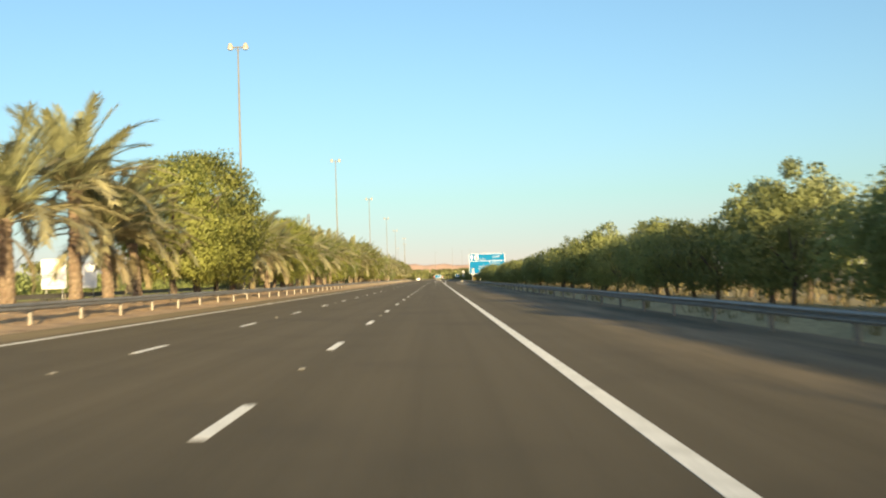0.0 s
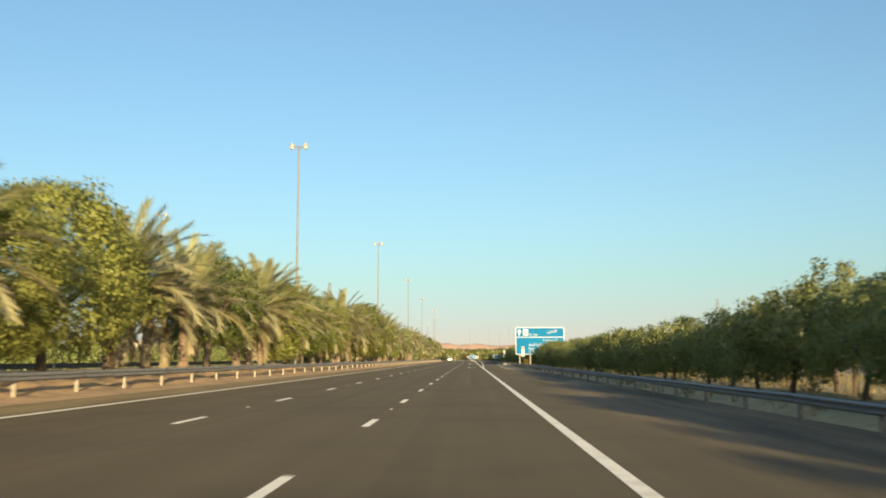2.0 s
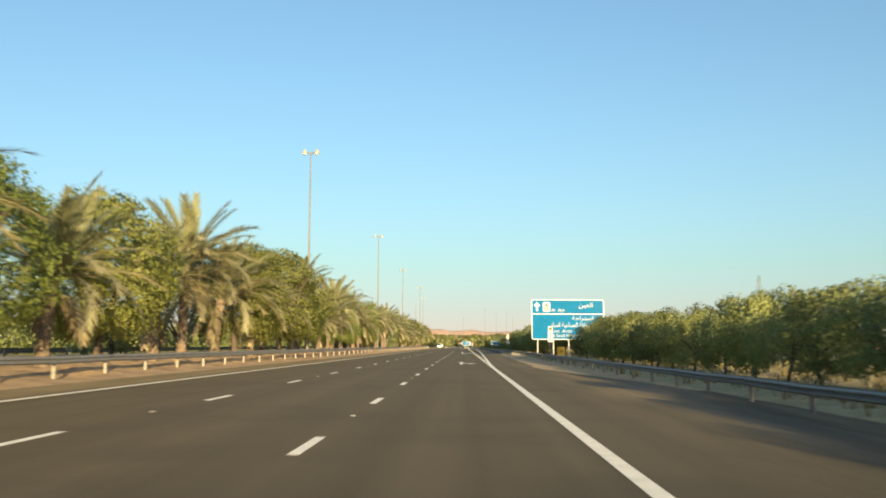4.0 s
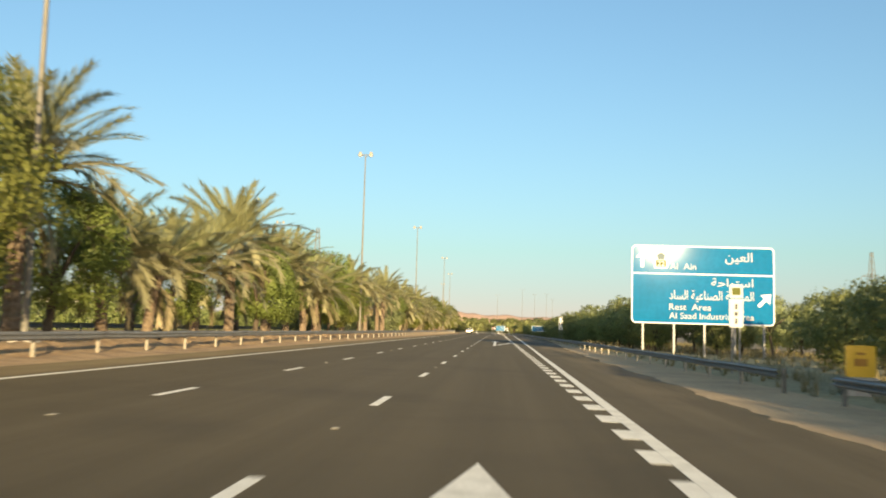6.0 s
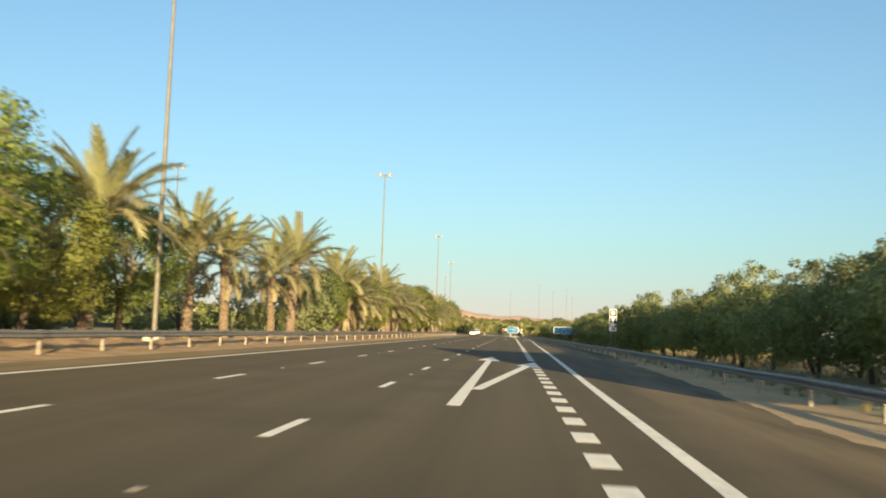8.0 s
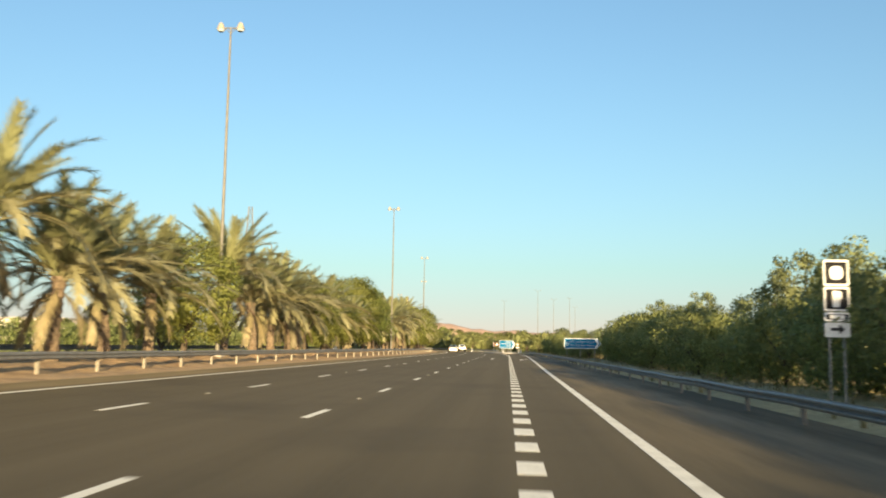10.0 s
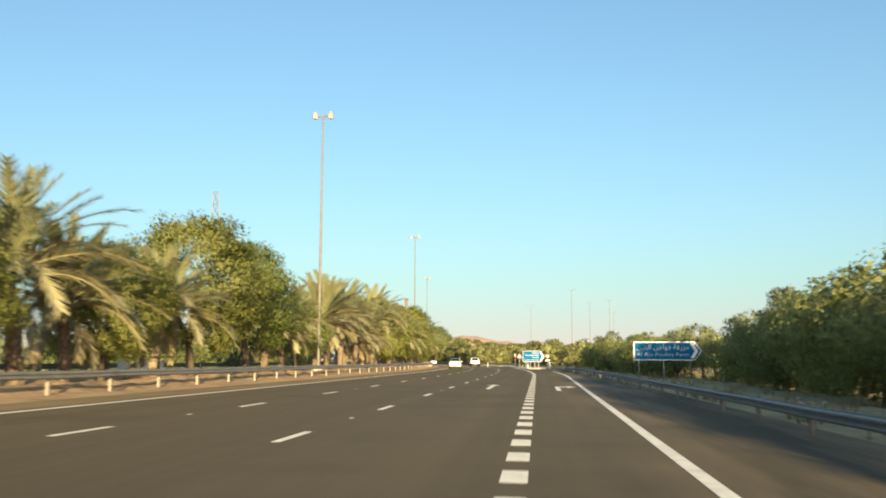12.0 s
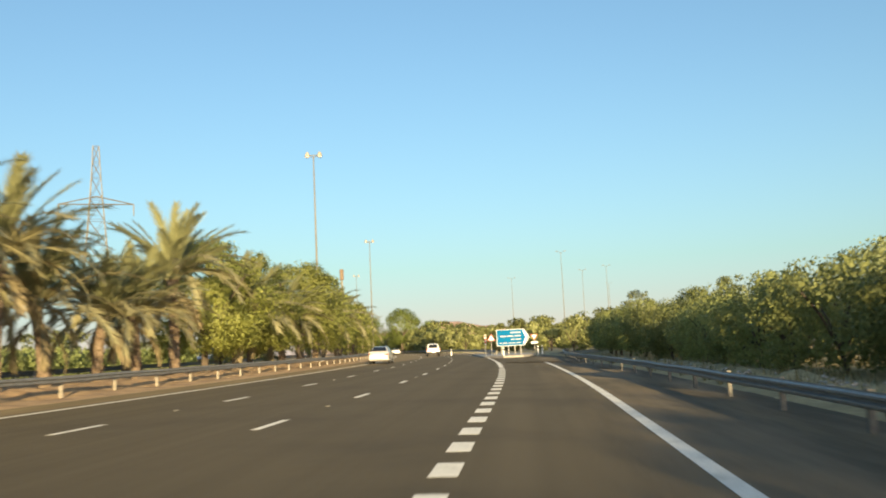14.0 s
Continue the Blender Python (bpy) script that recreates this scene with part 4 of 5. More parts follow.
def direction_sign():
    """Large blue direction board on five posts."""
    W, H = 9.75, 5.37
    s = empty("direction_sign", Matrix.Translation((11.1, 245.2, 2.03)) @ Euler((0, 0, radians(1.85))).to_matrix().to_4x4() @ Euler((radians(-0.75), 0, 0)).to_matrix().to_4x4(), "large blue bilingual direction board on five steel posts", "road sign")
    panel, face = sign_panel(s, rounded(0, 0, W, H, 0.3), rounded(0.075, 0.075, W - 0.075, H - 0.075, 0.24))
    flat(s, "divider", rounded(0.08, H - 1.98, W - 0.08, H - 1.90, 0.02), SIGNWHITE)
    for x in (0.8, 2.92, 5.0, 7.07, 9.05):
        sign_post(s, x, 5.2, -2.5 - x * 0.04)
    # straight-ahead arrow and route shield
    flat(s, "arrow", [(0.62, H - 1.53), (0.84, H - 1.53), (0.84, H - 0.86), (1.18, H - 0.86), (0.73, H - 0.38), (0.28, H - 0.86), (0.62, H - 0.86)], SIGNWHITE)
    shield = flat(s, "route_shield", rounded(1.54, H - 1.58, 2.48, H - 0.38, 0.08), SIGNWHITE)
    flat(shield, "emblem", [(1.80, H - 0.98), (2.22, H - 0.98), (2.30, H - 0.66), (2.14, H - 0.56), (2.01, H - 0.48), (1.88, H - 0.56), (1.72, H - 0.66)], EMBLEM, -0.018)
    flat(shield, "number_field", rounded(1.66, H - 1.48, 2.36, H - 1.02, 0.04), SHIELD, -0.018)
    lettering("22", 1.76, H - 1.42, 0.34, 0.50, shield, SIGNWHITE, "route_number", y=-0.026)
    lettering("Al  Ain", 2.63, H - 1.62, 0.42, 1.78, s)
    lettering(glyphs(AL_AIN), 6.4, H - 1.20, 0.82, 1.85, s, gap=0.13)
    lettering(glyphs(REST), 5.45, H - 2.92, 0.74, 2.85, s, gap=0.13)
    lettering(glyphs(INDUSTRIAL), 2.58, H - 3.85, 0.80, 5.75, s, gap=0.13)
    lettering("Rest  Area", 2.58, H - 4.42, 0.42, 2.85, s)
    lettering("Al Saad Industrial Area", 2.58, H - 5.02, 0.42, 5.75, s)
    a = [(-0.11, -0.6), (0.11, -0.6), (0.11, 0.05), (0.44, 0.05), (0, 0.6), (-0.44, 0.05), (-0.11, 0.05)]
    c, q = (9.08, H - 3.62), radians(-45)
    flat(s, "arrow", [(c[0] + x * math.cos(q) - z * math.sin(q), c[1] + x * math.sin(q) + z * math.cos(q)) for x, z in a], SIGNWHITE)
    return s


def pointed(x0, z0, x1, z1, nose, r=0.0):
    zm = (z0 + z1) / 2
    return [(x0, z0), (x1 - nose, z0), (x1, zm), (x1 - nose, z1), (x0, z1)]


def farm_sign():
    s = empty("arrow_sign", Matrix.Translation((11.15, 426.3, 1.27)) @ Euler((0, 0, radians(-3))).to_matrix().to_4x4(), "blue arrow-shaped bilingual sign on three posts", "road sign")
    sign_panel(s, pointed(0, 0, 5.0, 1.40, 0.5), pointed(0.07, 0.07, 4.91, 1.33, 0.47))
    for x in (0.38, 2.2, 4.15):
        sign_post(s, x, 1.2, -1.7, 0.05)
    flat(s, "chevron", [(4.16, 0.16), (4.42, 0.16), (4.74, 0.70), (4.42, 1.24), (4.16, 1.24), (4.48, 0.70)], SIGNWHITE)
    lettering(glyphs(POULTRY), 0.22, 0.70, 0.52, 3.85, s, gap=0.13)
    lettering("Al Ain Poultry Farm", 0.22, 0.24, 0.33, 3.85, s)
    return s


def bars(parent, rows, mat, y=-0.012):
    for x0, x1, z0, z1 in rows:
        flat(parent, "writing_bar", [(x0, z0), (x1, z0), (x1, z1), (x0, z1)], mat, y)


def gore_sign():
    s = empty("gore_sign", Matrix.Translation((1.5, 510.0, 1.06)), "blue arrow-shaped exit sign on four posts in the gore", "road sign")
    sign_panel(s, pointed(0, 0, 3.6, 1.80, 0.55), pointed(0.05, 0.05, 3.53, 1.75, 0.53))
    for x in (0.5, 1.25, 1.95, 2.6):
        sign_post(s, x, 1.6, -1.4, 0.06)
    flat(s, "chevron", [(2.86, 0.2), (3.06, 0.2), (3.40, 0.9), (3.06, 1.6), (2.86, 1.6), (3.2, 0.9)], SIGNWHITE)
    bars(s, ((1.55, 2.65, 1.38, 1.50), (0.40, 1.02, 1.00, 1.12), (1.12, 1.86, 1.00, 1.12), (1.96, 2.65, 1.00, 1.12), (1.55, 1.95, 0.64, 0.74), (2.05, 2.65, 0.64, 0.74), (0.30, 0.55, 0.26, 0.35), (0.65, 1.15, 0.26, 0.35), (1.25, 2.05, 0.26, 0.35), (2.15, 2.60, 0.26, 0.35)), SIGNTEXT)
    return s


def services_sign():
    """Tall narrow white sign with three pictogram plates."""
    s = empty("services_sign", Matrix.Translation((11.38, 323.4, 1.62)) @ Matrix.Diagonal((0.8, 1, 1, 1)), "tall narrow white services sign with fuel pictogram", "road sign")
    for z0, z1 in ((1.30, 1.96), (0.66, 1.27), (0.40, 0.63)):
        rim = flat(s, "plate", rounded(0, z0, 0.78, z1, 0.05), SIGNWHITE, 0, 0.03)
        flat(rim, "dark_face", rounded(0.05, z0 + 0.05, 0.73, z1 - 0.05, 0.03), SIGNBLACK, -0.006)
    flat(s, "plate", rounded(0, 0.0, 0.78, 0.37, 0.04), SIGNWHITE, 0, 0.03)
    flat(s, "pictogram", rounded(0.19, 1.46, 0.59, 1.80, 0.13), SIGNWHITE)
    flat(s, "pictogram", [(0.26, 0.76), (0.48, 0.76), (0.48, 0.98), (0.54, 0.94), (0.54, 1.12), (0.48, 1.17), (0.26, 1.17)], SIGNWHITE)
    bars(s, ((0.16, 0.62, 0.47, 0.56),), SIGNWHITE)
    flat(s, "arrow", [(0.18, 0.16), (0.44, 0.16), (0.44, 0.08), (0.62, 0.2), (0.44, 0.32), (0.44, 0.24), (0.18, 0.24)], TRIMBLACK)
    for x in (0.16, 0.62):
        sign_post(s, x, 1.9, -2.0, 0.035, 0.07)
    return s


def marker_sign():
    s = empty("distance_sign", Matrix.Translation((10.68, 217.0, 1.6)), "narrow cream roadside plate on two thin posts", "road sign")
    flat(s, "plate", rounded(0, 1.12, 0.48, 1.62, 0.04), SIGNTEXT, 0, 0.03)
    flat(s, "plate", rounded(-0.02, 0.0, 0.50, 1.06, 0.04), SIGNTEXT, 0, 0.03, "cream plate with dark strokes")
    flat(s, "pictogram", rounded(0.08, 1.22, 0.40, 1.50, 0.03), SHIELD)
    bars(s, ((0.19, 0.28, 0.14, 0.34), (0.17, 0.30, 0.44, 0.58), (0.19, 0.28, 0.68, 0.88)), TRIMBLACK)
    for x in (0.10, 0.38):
        sign_post(s, x, 1.5, -2.0, 0.035, 0.07)
    return s


def works_board():
    s = empty("yellow_board", Matrix.Translation((10.35, 204.7, 0.36)) @ Euler((0, 0, radians(-4))).to_matrix().to_4x4(), "small yellow board on a pale concrete foot", "road sign")
    flat(s, "panel", rounded(0, 0, 0.70, 0.76, 0.05), SIGNYELLOW, 0, 0.05)
    bars(s, ((0.20, 0.50, 0.26, 0.44), (0.25, 0.45, 0.53, 0.59)), SIGNRUST)
    bm = bmesh.new()
    box(bm, (0.36, 0.12, -0.28), (0.8, 0.4, 0.52), 0.03)
    part("foot", bm, CONCRETE, s)
    return s


direction_sign()
farm_sign()
gore_sign()
services_sign()
marker_sign()
works_board()


# ---------------------------------------------------------------- gore island
def gore_island():
    bm = bmesh.new()
    top = [(0.4, 503), (2.4, 498.5), (4.4, 501), (5.6, 508), (5.0, 520), (1.0, 530), (-2.6, 532)]
    plan = [bm.verts.new((x, y, -0.1)) for x, y in top]
    f = bm.faces.new(plan)
    g = bmesh.ops.extrude_face_region(bm, geom=[f])
    for v in [e for e in g["geom"] if isinstance(e, bmesh.types.BMVert)]:
        v.co.z += 0.22
    bmesh.ops.recalc_face_normals(bm, faces=bm.faces)
    tagged(part("gore_island", bm, CONCRETE), "raised pale concrete island in the exit gore", "traffic island", kind="structure")


def warning_sign(x, y, z, flip=False, half=0.45):
    s = empty("warning_sign", Matrix.Translation((x, y, 0)), "white triangular warning sign with red rim on a post", "road sign")
    k = half / 0.45
    tri = [(-0.45, 0), (0.45, 0), (0, 0.78)] if not flip else [(-0.45, 0.78), (0, 0), (0.45, 0.78)]
    mid = 0.26 if not flip else 0.52
    flat(s, "plate", [(a * k, z + b * k) for a, b in tri], SIGNRED, 0, 0.03)
    flat(s, "inner_plate", [(a * 0.74 * k, z + (mid + (b - mid) * 0.74) * k) for a, b in tri], SIGNWHITE, -0.008)
    if flip:
        flat(s, "lower_plate", rounded(-0.36, z - 0.36, 0.36, z - 0.14, 0.02), SIGNWHITE, 0, 0.03)
    sign_post(s, 0, z + 0.4 * k, 0, 0.035, 0.07)
    return s


def bollard(m):
    b = empty("bollard", m, "white plastic delineator post with dark band", "bollard", "delineators at the gore")
    bm = bmesh.new()
    rod(bm, (0, 0, 0), (0, 0, 0.95), 0.09, 0.075, 10)
    part("post", bm, SIGNWHITE, b)
    bm = bmesh.new()
    rod(bm, (0, 0, 0.66), (0, 0, 0.8), 0.083, 0.081, 10)
    part("band", bm, TRIMBLACK, b)
    return b


gore_island()
warning_sign(0.95, 508.5, 1.7, False, 0.42)
warning_sign(5.6, 509, 1.55, True, 0.36)
hazard = empty("hazard_marker", Matrix.Translation((0.15, 512, 0)), "slim white hazard plate on a post", "road sign")
flat(hazard, "plate", rounded(-0.09, 1.3, 0.09, 2.4, 0.03), SIGNWHITE, 0, 0.03)
bars(hazard, ((-0.08, 0.08, 1.45, 1.65), (-0.08, 0.08, 1.8, 2.0), (-0.08, 0.08, 2.15, 2.3)), SIGNRED)
sign_post(hazard, 0, 2.2, 0, 0.035, 0.07)
first_bollard = bollard(Matrix.Translation((5.9, 506, 0.0)))
for x, y in ((6.4, 509), (2.4, 500.5), (-6.0, 540)):
    copy_thing(first_bollard, Matrix.Translation((x, y, 0.0)))


# ---------------------------------------------------------------- vehicles
def loft(bm, sections):
    """A shell through cross-sections (lists of points of equal length), closed at both ends."""
    rings = [[bm.verts.new(p) for p in s] for s in sections]
    n = len(rings[0])
    for a, b in zip(rings, rings[1:]):
        for i in range(n):
            bm.faces.new((a[i], a[(i + 1) % n], b[(i + 1) % n], b[i]))
    bm.faces.new(rings[0][::-1])
    bm.faces.new(rings[-1])
    bmesh.ops.recalc_face_normals(bm, faces=bm.faces)
    return bm


def section(y, w, z0, z1, r=0.14, tuck=0.06):
    """A rounded body cross-section."""
    h = w / 2
    return [(-h + tuck, y, z0), (h - tuck, y, z0), (h, y, z0 + r), (h, y, (z0 + z1) / 2), (h - 0.03, y, z1 - r * 0.6), (h - r, y, z1), (-h + r, y, z1), (-h + 0.03, y, z1 - r * 0.6), (-h, y, (z0 + z1) / 2), (-h, y, z0 + r)]


def wheel(parent, x, y, r, w=0.22):
    bm = bmesh.new()
    rod(bm, (x - w / 2, y, r), (x + w / 2, y, r), r, r, 24)
    bmesh.ops.bevel(bm, geom=[e for e in bm.edges if len(e.link_faces) == 2 and e.calc_face_angle() > 1], offset=0.03, segments=2, affect="EDGES")
    t = part("wheel", bm, RUBBER, parent)
    bm = bmesh.new()
    sg = 1 if x > 0 else -1
    rod(bm, (x + sg * (w / 2 - 0.02), y, r), (x + sg * (w / 2 + 0.012), y, r), r * 0.64, r * 0.60, 18)
    part("rim", bm, RIM, t)
    for i in range(5):
        a = i * 2 * math.pi / 5
        bm = bmesh.new()
        box(bm, (x + sg * (w / 2 + 0.014), y + math.cos(a) * r * 0.34, r + math.sin(a) * r * 0.34), (0.012, 0.07, 0.07), 0.01)
        part("rim_slot", bm, TRIMBLACK, t)


def pane(parent, pts, name="window"):
    bm = bmesh.new()
    f = bm.faces.new([bm.verts.new(p) for p in pts])
    g = bmesh.ops.extrude_face_region(bm, geom=[f])
    bmesh.ops.translate(bm, verts=[e for e in g["geom"] if isinstance(e, bmesh.types.BMVert)], vec=f.normal * -0.012 if f.normal.length else (0, 0, 0))
    bmesh.ops.recalc_face_normals(bm, faces=bm.faces)
    return part(name, bm, GLASSDARK, parent)


def lump(parent, name, c, s, mat, bevel=0.02, label=""):
    bm = bmesh.new()
    box(bm, c, s, bevel)
    return part(name, bm, mat, parent, label)


def sedan(m, paint, label, rear=0.0):
    """A four-door saloon with its nose towards +y."""
    car = empty("sedan", m, label, "car", "cars on the highway")
    bm = bmesh.new()
    loft(bm, [section(-2.35, 1.52, 0.42, 0.86, 0.12), section(-2.25, 1.70, 0.28, 1.02), section(-1.5, 1.80, 0.22, 1.04), section(0.0, 1.82, 0.20, 0.98), section(1.2, 1.80, 0.22, 0.92), section(2.1, 1.70, 0.26, 0.80), section(2.35, 1.48, 0.36, 0.66, 0.1)])
    body = part("body", bm, paint, car, smooth=False)
    bm = bmesh.new()

    def cabin(y, w, z0, z1):
        h = w / 2
        return [(-h, y, z0), (h, y, z0), (h - 0.02, y, z0 + (z1 - z0) * 0.3), (h - 0.16, y, z1 - 0.05), (h - 0.3, y, z1), (-h + 0.3, y, z1), (-h + 0.16, y, z1 - 0.05), (-h + 0.02, y, z0 + (z1 - z0) * 0.3)]

    loft(bm, [cabin(-1.85, 1.5, 0.98, 1.03), cabin(-1.05, 1.56, 0.96, 1.40), cabin(-0.2, 1.58, 0.95, 1.46), cabin(0.35, 1.56, 0.93, 1.41), cabin(1.25, 1.5, 0.88, 0.92)])
    part("cabin", bm, paint, car)
    pane(car, [(-0.62, -1.79, 1.08), (0.62, -1.79, 1.08), (0.50, -1.13, 1.405), (-0.50, -1.13, 1.405)], "rear_window")
    pane(car, [(0.62, 1.14, 0.98), (-0.62, 1.14, 0.98), (-0.50, 0.42, 1.40), (0.50, 0.42, 1.40)], "windscreen")
    for s in (-1, 1):
        for y0, y1, t0, t1 in ((-1.35, -0.42, -0.95, -0.40), (-0.34, 0.85, -0.32, 0.28)):
            pane(car, [(s * 0.786, y0, 1.02), (s * 0.786, y1, 1.0), (s * 0.655, t1, 1.36), (s * 0.655, t0, 1.37)], "side_window")
        lump(car, "tail_lamp", (s * 0.63, -2.31, 0.80), (0.34, 0.08, 0.16), TAILRED)
        lump(car, "headlamp", (s * 0.62, 2.24, 0.66), (0.32, 0.12, 0.13), LAMPGLASS)
        lump(car, "mirror", (s * 0.95, 0.72, 1.0), (0.18, 0.10, 0.13), paint, 0.03)
        for y in (-1.38, 1.40):
            wheel(car, s * 0.80, y, 0.32)
    lump(car, "bumper", (0, -2.33, 0.48), (1.60, 0.14, 0.24), paint, 0.04)
    lump(car, "number_plate", (0, -2.40, 0.70), (0.5, 0.015, 0.12), SIGNWHITE, 0.004)
    return car


def pickup(m):
    """A double-cab pickup with its nose towards +y."""
    car = empty("pickup_truck", m, "white double-cab pickup truck with dark rear window", "pickup truck", "cars on the highway")
    bm = bmesh.new()
    loft(bm, [section(-2.6, 1.80, 0.55, 1.12, 0.08, 0.02), section(-2.5, 1.88, 0.50, 1.16, 0.08), section(-0.7, 1.92, 0.45, 1.16, 0.08), section(0.9, 1.92, 0.42, 1.14), section(2.1, 1.86, 0.45, 1.06), section(2.6, 1.64, 0.50, 0.92)])
    part("body", bm, CARWHITE, car)
    bm = bmesh.new()

    def cabin(y, w, z0, z1):
        h = w / 2
        return [(-h, y, z0), (h, y, z0), (h - 0.03, y, z0 + (z1 - z0) * 0.3), (h - 0.15, y, z1 - 0.07), (h - 0.28, y, z1), (-h + 0.28, y, z1), (-h + 0.15, y, z1 - 0.07), (-h + 0.03, y, z0 + (z1 - z0) * 0.3)]

    loft(bm, [cabin(-0.85, 1.74, 1.12, 1.16), cabin(-0.62, 1.76, 1.12, 1.72), cabin(0.1, 1.78, 1.12, 1.80), cabin(0.6, 1.76, 1.12, 1.76), cabin(1.45, 1.66, 1.10, 1.14)])
    part("cab", bm, CARWHITE, car)
    pane(car, [(-0.68, -0.86, 1.22), (0.68, -0.86, 1.22), (0.58, -0.66, 1.68), (-0.58, -0.66, 1.68)], "rear_window")
    pane(car, [(0.68, 1.40, 1.2), (-0.68, 1.40, 1.2), (-0.56, 0.68, 1.72), (0.56, 0.68, 1.72)], "windscreen")
    for s in (-1, 1):
        for y0, y1, t0, t1 in ((-0.66, 0.12, -0.56, 0.10), (0.2, 1.15, 0.2, 0.62)):
            pane(car, [(s * 0.874, y0, 1.22), (s * 0.874, y1, 1.22), (s * 0.755, t1, 1.66), (s * 0.755, t0, 1.66)], "side_window")
        lump(car, "tail_lamp", (s * 0.85, -2.58, 0.92), (0.16, 0.08, 0.36), TAILRED)
        lump(car, "headlamp", (s * 0.68, 2.5, 0.88), (0.34, 0.14, 0.18), LAMPGLASS)
        lump(car, "mirror", (s * 1.03, 0.95, 1.28), (0.18, 0.10, 0.20), TRIMBLACK, 0.03)
        for y in (-1.62, 1.62):
            wheel(car, s * 0.82, y, 0.38, 0.26)
    lump(car, "bed_cover", (0, -1.6, 1.19), (1.70, 1.70, 0.05), TRIMBLACK, 0.02, "black load-bed cover")
    lump(car, "tailgate", (0, -2.63, 0.92), (1.46, 0.06, 0.44), CARWHITE, 0.03)
    lump(car, "bumper", (0, -2.72, 0.55), (1.84, 0.20, 0.20), TRIMBLACK, 0.05)
    lump(car, "number_plate", (0, -2.84, 0.58), (0.5, 0.015, 0.12), SIGNWHITE, 0.004)
    return car


pickup(road_rot(-1.75, 541, 0.012))
sedan(road_rot(-6.0, 487, 0.012), CARSILVER, "silver-white saloon car in the outer lane")
sedan(road_rot(-1.6, 650, 0.012), CARWHITE, "white saloon car far ahead on the bend")
sedan(road_rot(-5.4, 664, 0.012), CARWHITE, "white saloon car far ahead on the bend")
sedan(road_rot(-28.0, 512, 0.5) @ Euler((0, 0, math.pi)).to_matrix().to_4x4(), CARBLUE, "dark blue saloon car on the other carriageway")


# ---------------------------------------------------------------- buildings and boards beyond the median
def low_building(x, y, w, d, h, label):
    b = empty("low_building", Matrix.Translation((x, y, -0.2)), label, "building", "low buildings beyond the highway")
    bm = bmesh.new()
    box(bm, (0, 0, h / 2), (w, d, h), 0.03)
    part("wall", bm, WALLCREAM, b)
    bm = bmesh.new()
    box(bm, (0, 0, h + 0.15), (w + 0.4, d + 0.4, 0.3), 0.03)
    part("roof", bm, CONCRETE, b)
    n = max(2, int(d / 4))
    for i in range(n):
        y0 = -d / 2 + d * (i + 0.5) / n
        lump(b, "window", (w / 2 + 0.01, y0, h * 0.55), (0.06, 1.3, min(1.2, h * 0.4)), WINDOWDARK, 0.01)
    for i in range(max(1, int(w / 4))):
        lump(b, "window", (-w / 2 + w * (i + 0.5) / max(1, int(w / 4)), -d / 2 - 0.01, h * 0.55), (1.3, 0.06, min(1.2, h * 0.4)), WINDOWDARK, 0.01)


low_building(-46.8, 102, 8, 10, 2.2, "small cream flat-roofed building with dark windows")
low_building(-57, 226, 10, 34, 4.2, "cream flat-roofed building glimpsed between the palms")
low_building(-57, 320, 10, 30, 4.2, "cream flat-roofed building glimpsed between the palms")
low_building(-70, 445, 12, 22, 4.6, "cream flat-roofed building glimpsed between the palms")


def notice_board(m):
    b = empty("notice_board", m, "blank white board on two posts beyond the palms", "sign board", "white boards beyond the median")
    flat(b, "panel", rounded(-0.78, 1.1, 0.78, 3.05, 0.05), SIGNWHITE, 0, 0.05)
    for x in (-0.5, 0.5):
        sign_post(b, x, 2.9, -0.4, 0.05, 0.12)
    return b


first_board = notice_board(Matrix.Translation((-23.2, 58, 0.2)) @ Euler((0, 0, 0.2)).to_matrix().to_4x4())
copy_thing(first_board, Matrix.Translation((-23.6, 64.5, 0.2)) @ Euler((0, 0, 0.1)).to_matrix().to_4x4())


def pylon(m):
    """Lattice transmission tower with one wide pair of arms."""
    t = empty("power_pylon", m, "grey steel lattice power pylon far from the road", "pylon", "power pylons")
    bm = bmesh.new()
    H = 42.0

    def half(z):
        return 3.6 * (1 - z / H) ** 1.3 + 0.55

    zs = [0, 7, 13, 18.5, 23.5, 28, 32, 36, 39, 42]
    for a, b in zip(zs, zs[1:]):
        ha, hb = half(a), half(b)
        ca = [Vector((sx * ha, sy * ha, a)) for sx, sy in ((-1, -1), (1, -1), (1, 1), (-1, 1))]
        cb = [Vector((sx * hb, sy * hb, b)) for sx, sy in ((-1, -1), (1, -1), (1, 1), (-1, 1))]
        for i in range(4):
            j = (i + 1) % 4
            rod(bm, ca[i], cb[i], 0.09, 0.09, 4, False)
            rod(bm, ca[i], cb[j], 0.045, 0.045, 4, False)
            rod(bm, ca[j], cb[i], 0.045, 0.045, 4, False)
            rod(bm, cb[i], cb[j], 0.045, 0.045, 4, False)
    part("tower", bm, MAST, t)
    for z, w in ((31, 6.6),):
        bm = bmesh.new()
        for s in (-1, 1):
            for dz in (0.0, 1.5):
                rod(bm, (0, 0, z + dz), (s * w, 0, z), 0.12, 0.10, 4, False)
            rod(bm, (s * w, 0, z), (s * w, 0, z - 2.2), 0.10, 0.10, 6, False)
        part("arm", bm, MAST, t)
    return t


first_pylon = pylon(Matrix.Translation((-79, 582, -0.3)) @ Euler((0, 0, 0.4)).to_matrix().to_4x4())
first_pylon.scale = (1.07, 1.07, 1.07)
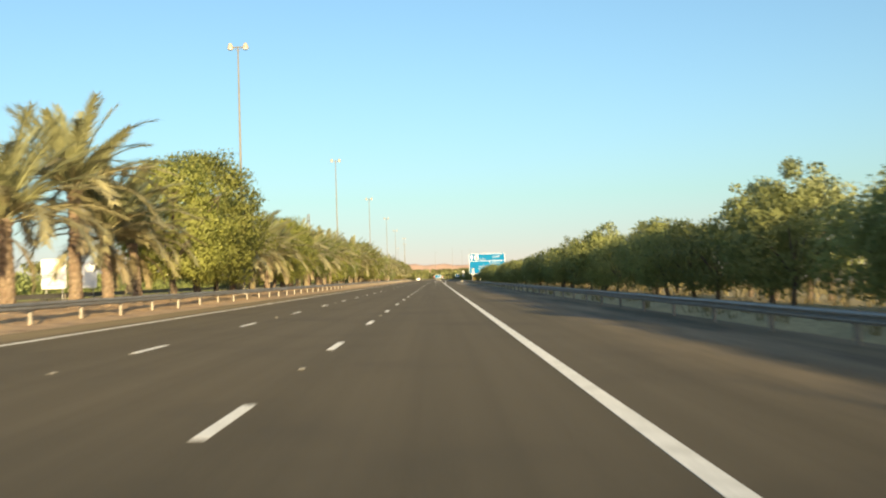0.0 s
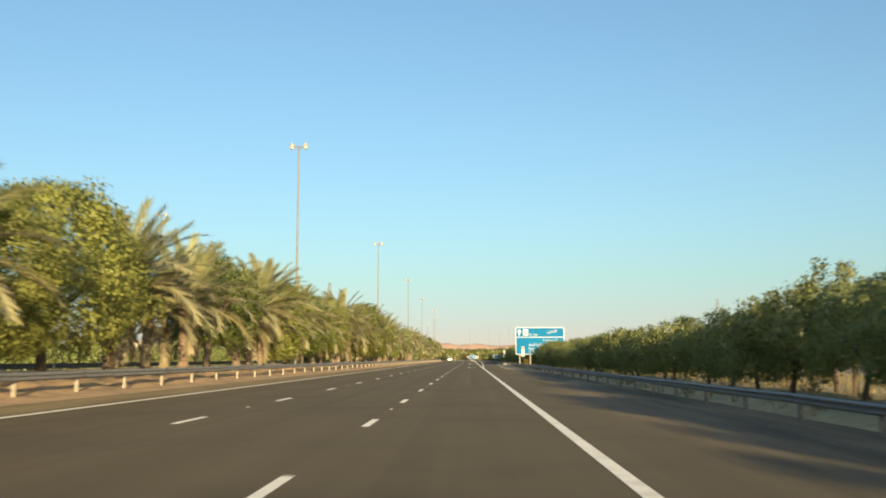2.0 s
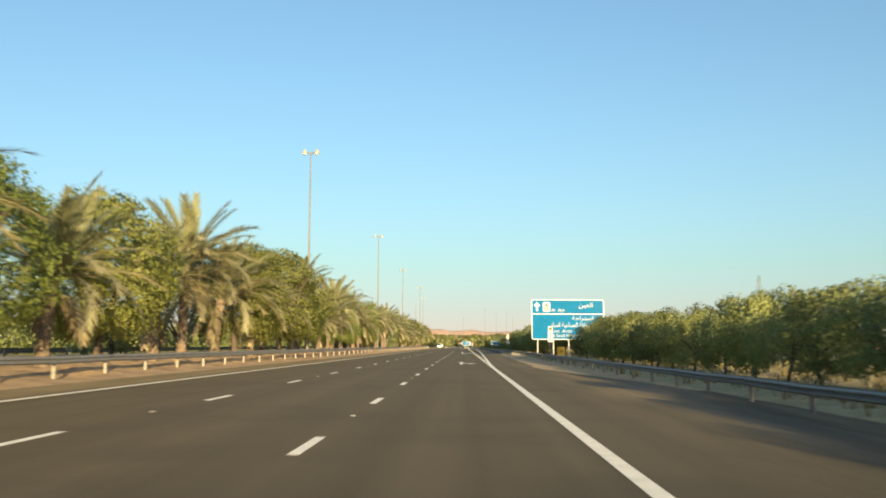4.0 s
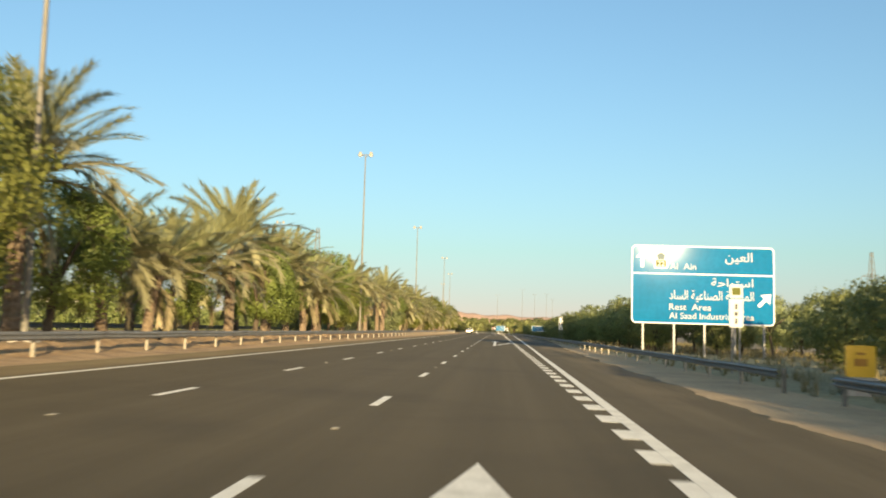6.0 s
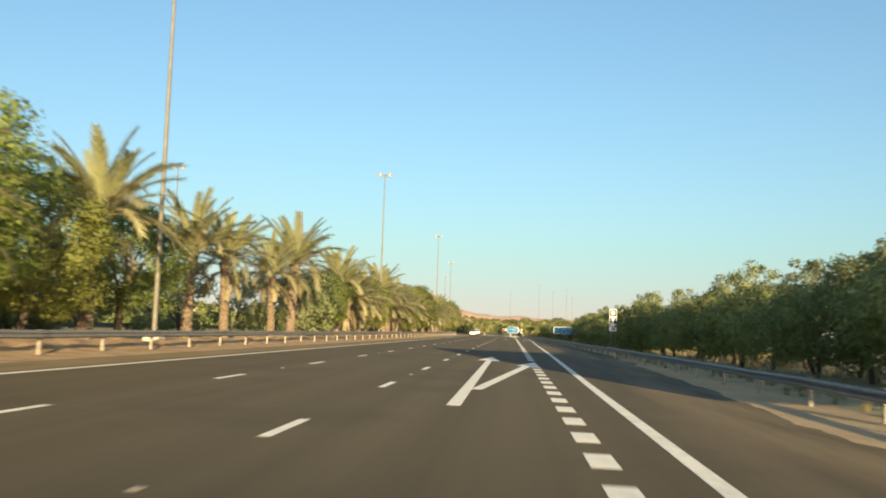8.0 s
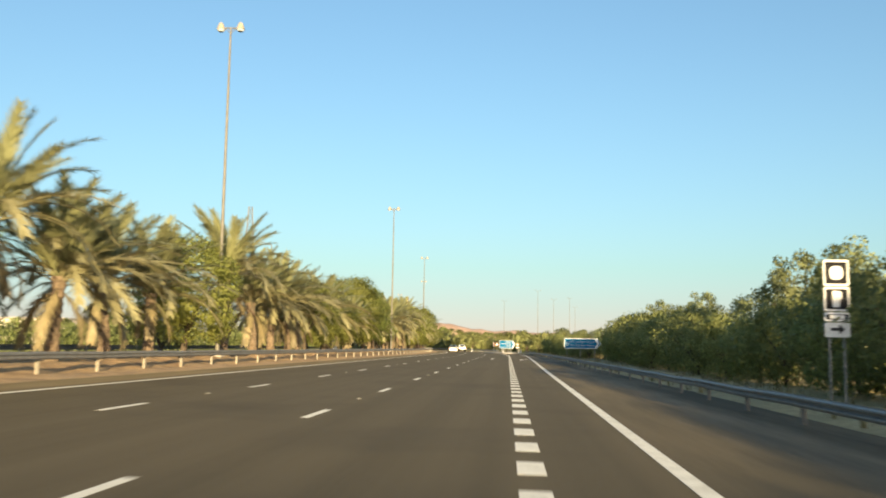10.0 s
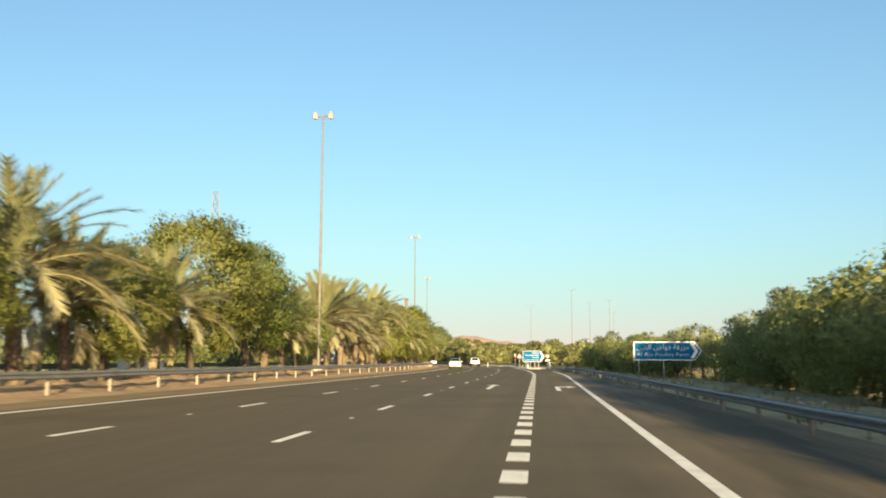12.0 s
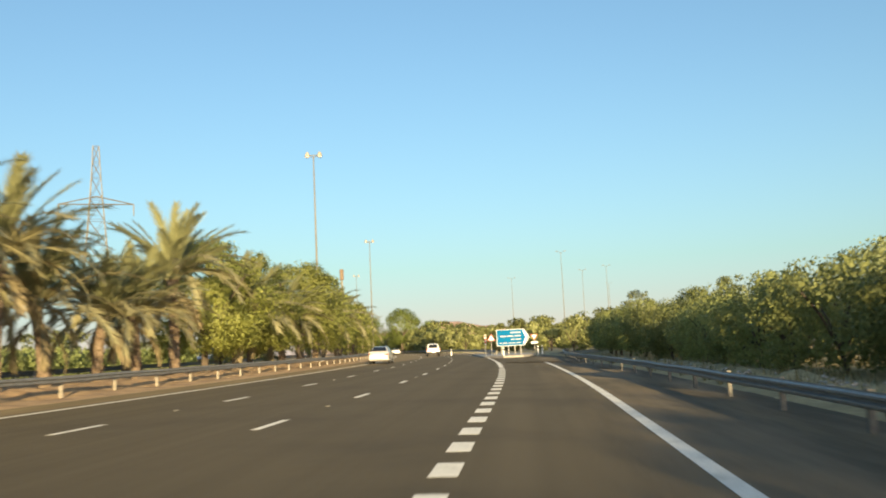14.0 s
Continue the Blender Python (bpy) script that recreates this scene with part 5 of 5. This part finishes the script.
second_pylon = copy_thing(first_pylon, Matrix.Translation((102, 432, -0.3)) @ Euler((0, 0, 0.5)).to_matrix().to_4x4())
second_pylon.scale = (0.6, 0.6, 0.6)


marker = empty("banded_mast", Matrix.Translation((-25.5, 560, -0.3)), "slim white mast with a dark reddish band at its top", "mast")
bm = bmesh.new()
rod(bm, (0, 0, 0), (0, 0, 13.6), 0.20, 0.16, 10)
part("pole", bm, POST, marker)
bm = bmesh.new()
rod(bm, (0, 0, 13.6), (0, 0, 15.4), 0.34, 0.34, 10)
part("top_band", bm, BARK, marker, "dark reddish drum")


# ---------------------------------------------------------------- red dunes at the end of the road
def dunes():
    us, ys = span(-260, 150, 5), span(1330, 1720, 10)
    verts = []
    for y in ys:
        for x in us:
            ridge = math.exp(-((y - 1500 - 25 * math.sin(x * 0.03)) / 70) ** 2)
            crest = 24.0 + 8 * math.exp(-((x + 80) / 42) ** 2) + 3.5 * noise.noise((x * 0.03, y * 0.012, 5))
            edge = min(1, (x + 260) / 90, (150 - x) / 70)
            verts.append((x, y, -1.0 + max(0.0, ridge * crest * edge + 1.2 * noise.noise((x * 0.08, y * 0.05, 1)))))
    w = len(us)
    faces = [(i * w + j, i * w + j + 1, (i + 1) * w + j + 1, (i + 1) * w + j) for i in range(len(ys) - 1) for j in range(w - 1)]
    tagged(new("dune_ridge", mesh_of("dune_ridge", verts, faces, DUNE, True)), "low red-orange sand dunes on the horizon", "dune", kind="structure")


dunes()


def utility_box(m):
    """A white roadside cabinet on a plinth."""
    b = empty("utility_box", m, "white metal utility cabinet on a concrete plinth by the rail", "utility cabinet", "utility cabinets on the median")
    lump(b, "plinth", (0, 0, 0.05), (0.62, 0.5, 0.3), CONCRETE, 0.02)
    body = lump(b, "body", (0, 0, 0.62), (0.56, 0.42, 0.84), SIGNWHITE, 0.03)
    lump(body, "door", (0, -0.215, 0.62), (0.46, 0.02, 0.70), SIGNWHITE, 0.008)
    lump(body, "roof", (0, 0, 1.06), (0.64, 0.5, 0.06), SIGNWHITE, 0.015)
    return b


first_cabinet = utility_box(put(-16.4, 399.5, 0, 0.9, 0.1))
for y in (400.6, 402.7):
    copy_thing(first_cabinet, put(-16.4, y + 1, 4, 0.9, 0.1))


# ---------------------------------------------------------------- dry grass on the verges
def tufts(name, spots, mat, label, seed):
    rs = np.random.RandomState(seed)
    verts, faces = [], []
    for u, y, s in spots:
        base = on_road(u, y, 0.0)
        for k in range(7):
            a = rs.uniform(0, 6.28)
            d = Vector((math.cos(a), math.sin(a), 0))
            side_v = Vector((-d.y, d.x, 0)) * 0.012
            p = base + d * rs.uniform(0, 0.14) * s
            tip = p + d * rs.uniform(0.05, 0.28) * s + Vector((0, 0, rs.uniform(0.22, 0.5) * s))
            b = len(verts)
            verts += [p - side_v * 2, p + side_v * 2, tip]
            faces.append((b, b + 1, b + 2))
    tagged(new(name, mesh_of(name, verts, faces, mat)), label, "dry grass", kind="stuff")


rs = np.random.RandomState(11)
tufts("dry_grass", [(rs.uniform(15.5, 38) if rs.rand() < 0.85 else rs.uniform(9.6, 12.8), rs.uniform(10, 480), rs.uniform(0.7, 1.6)) for _ in range(9000)], DRYGRASS, "straw-coloured dry grass tufts under the roadside trees", 12)


# ---------------------------------------------------------------- pale rubble on the bank behind the guardrail
def rubble():
    rs = np.random.RandomState(21)
    ico = bmesh.new()
    bmesh.ops.create_icosphere(ico, subdivisions=1, radius=1.0)
    base = [v.co.copy() for v in ico.verts]
    tris = [[v.index for v in f.verts] for f in ico.faces]
    ico.free()
    verts, faces = [], []
    for _ in range(420):
        y, u = rs.uniform(345, 470), 11.2 + rs.normal() * 0.4
        size = rs.uniform(0.03, 0.085)
        p = on_road(u, y, 0.16 + rs.uniform(-0.06, 0.10))
        b = len(verts)
        for v in base:
            verts.append(p + Vector((v.x * size * rs.uniform(0.7, 1.4), v.y * size * rs.uniform(0.7, 1.4), v.z * size * rs.uniform(0.5, 0.9))))
        faces += [tuple(i + b for i in t) for t in tris]
    tagged(new("rubble", mesh_of("rubble", verts, faces, CONCRETE)), "pale broken stones scattered along the bank behind the rail", "rubble", kind="stuff")


rubble()
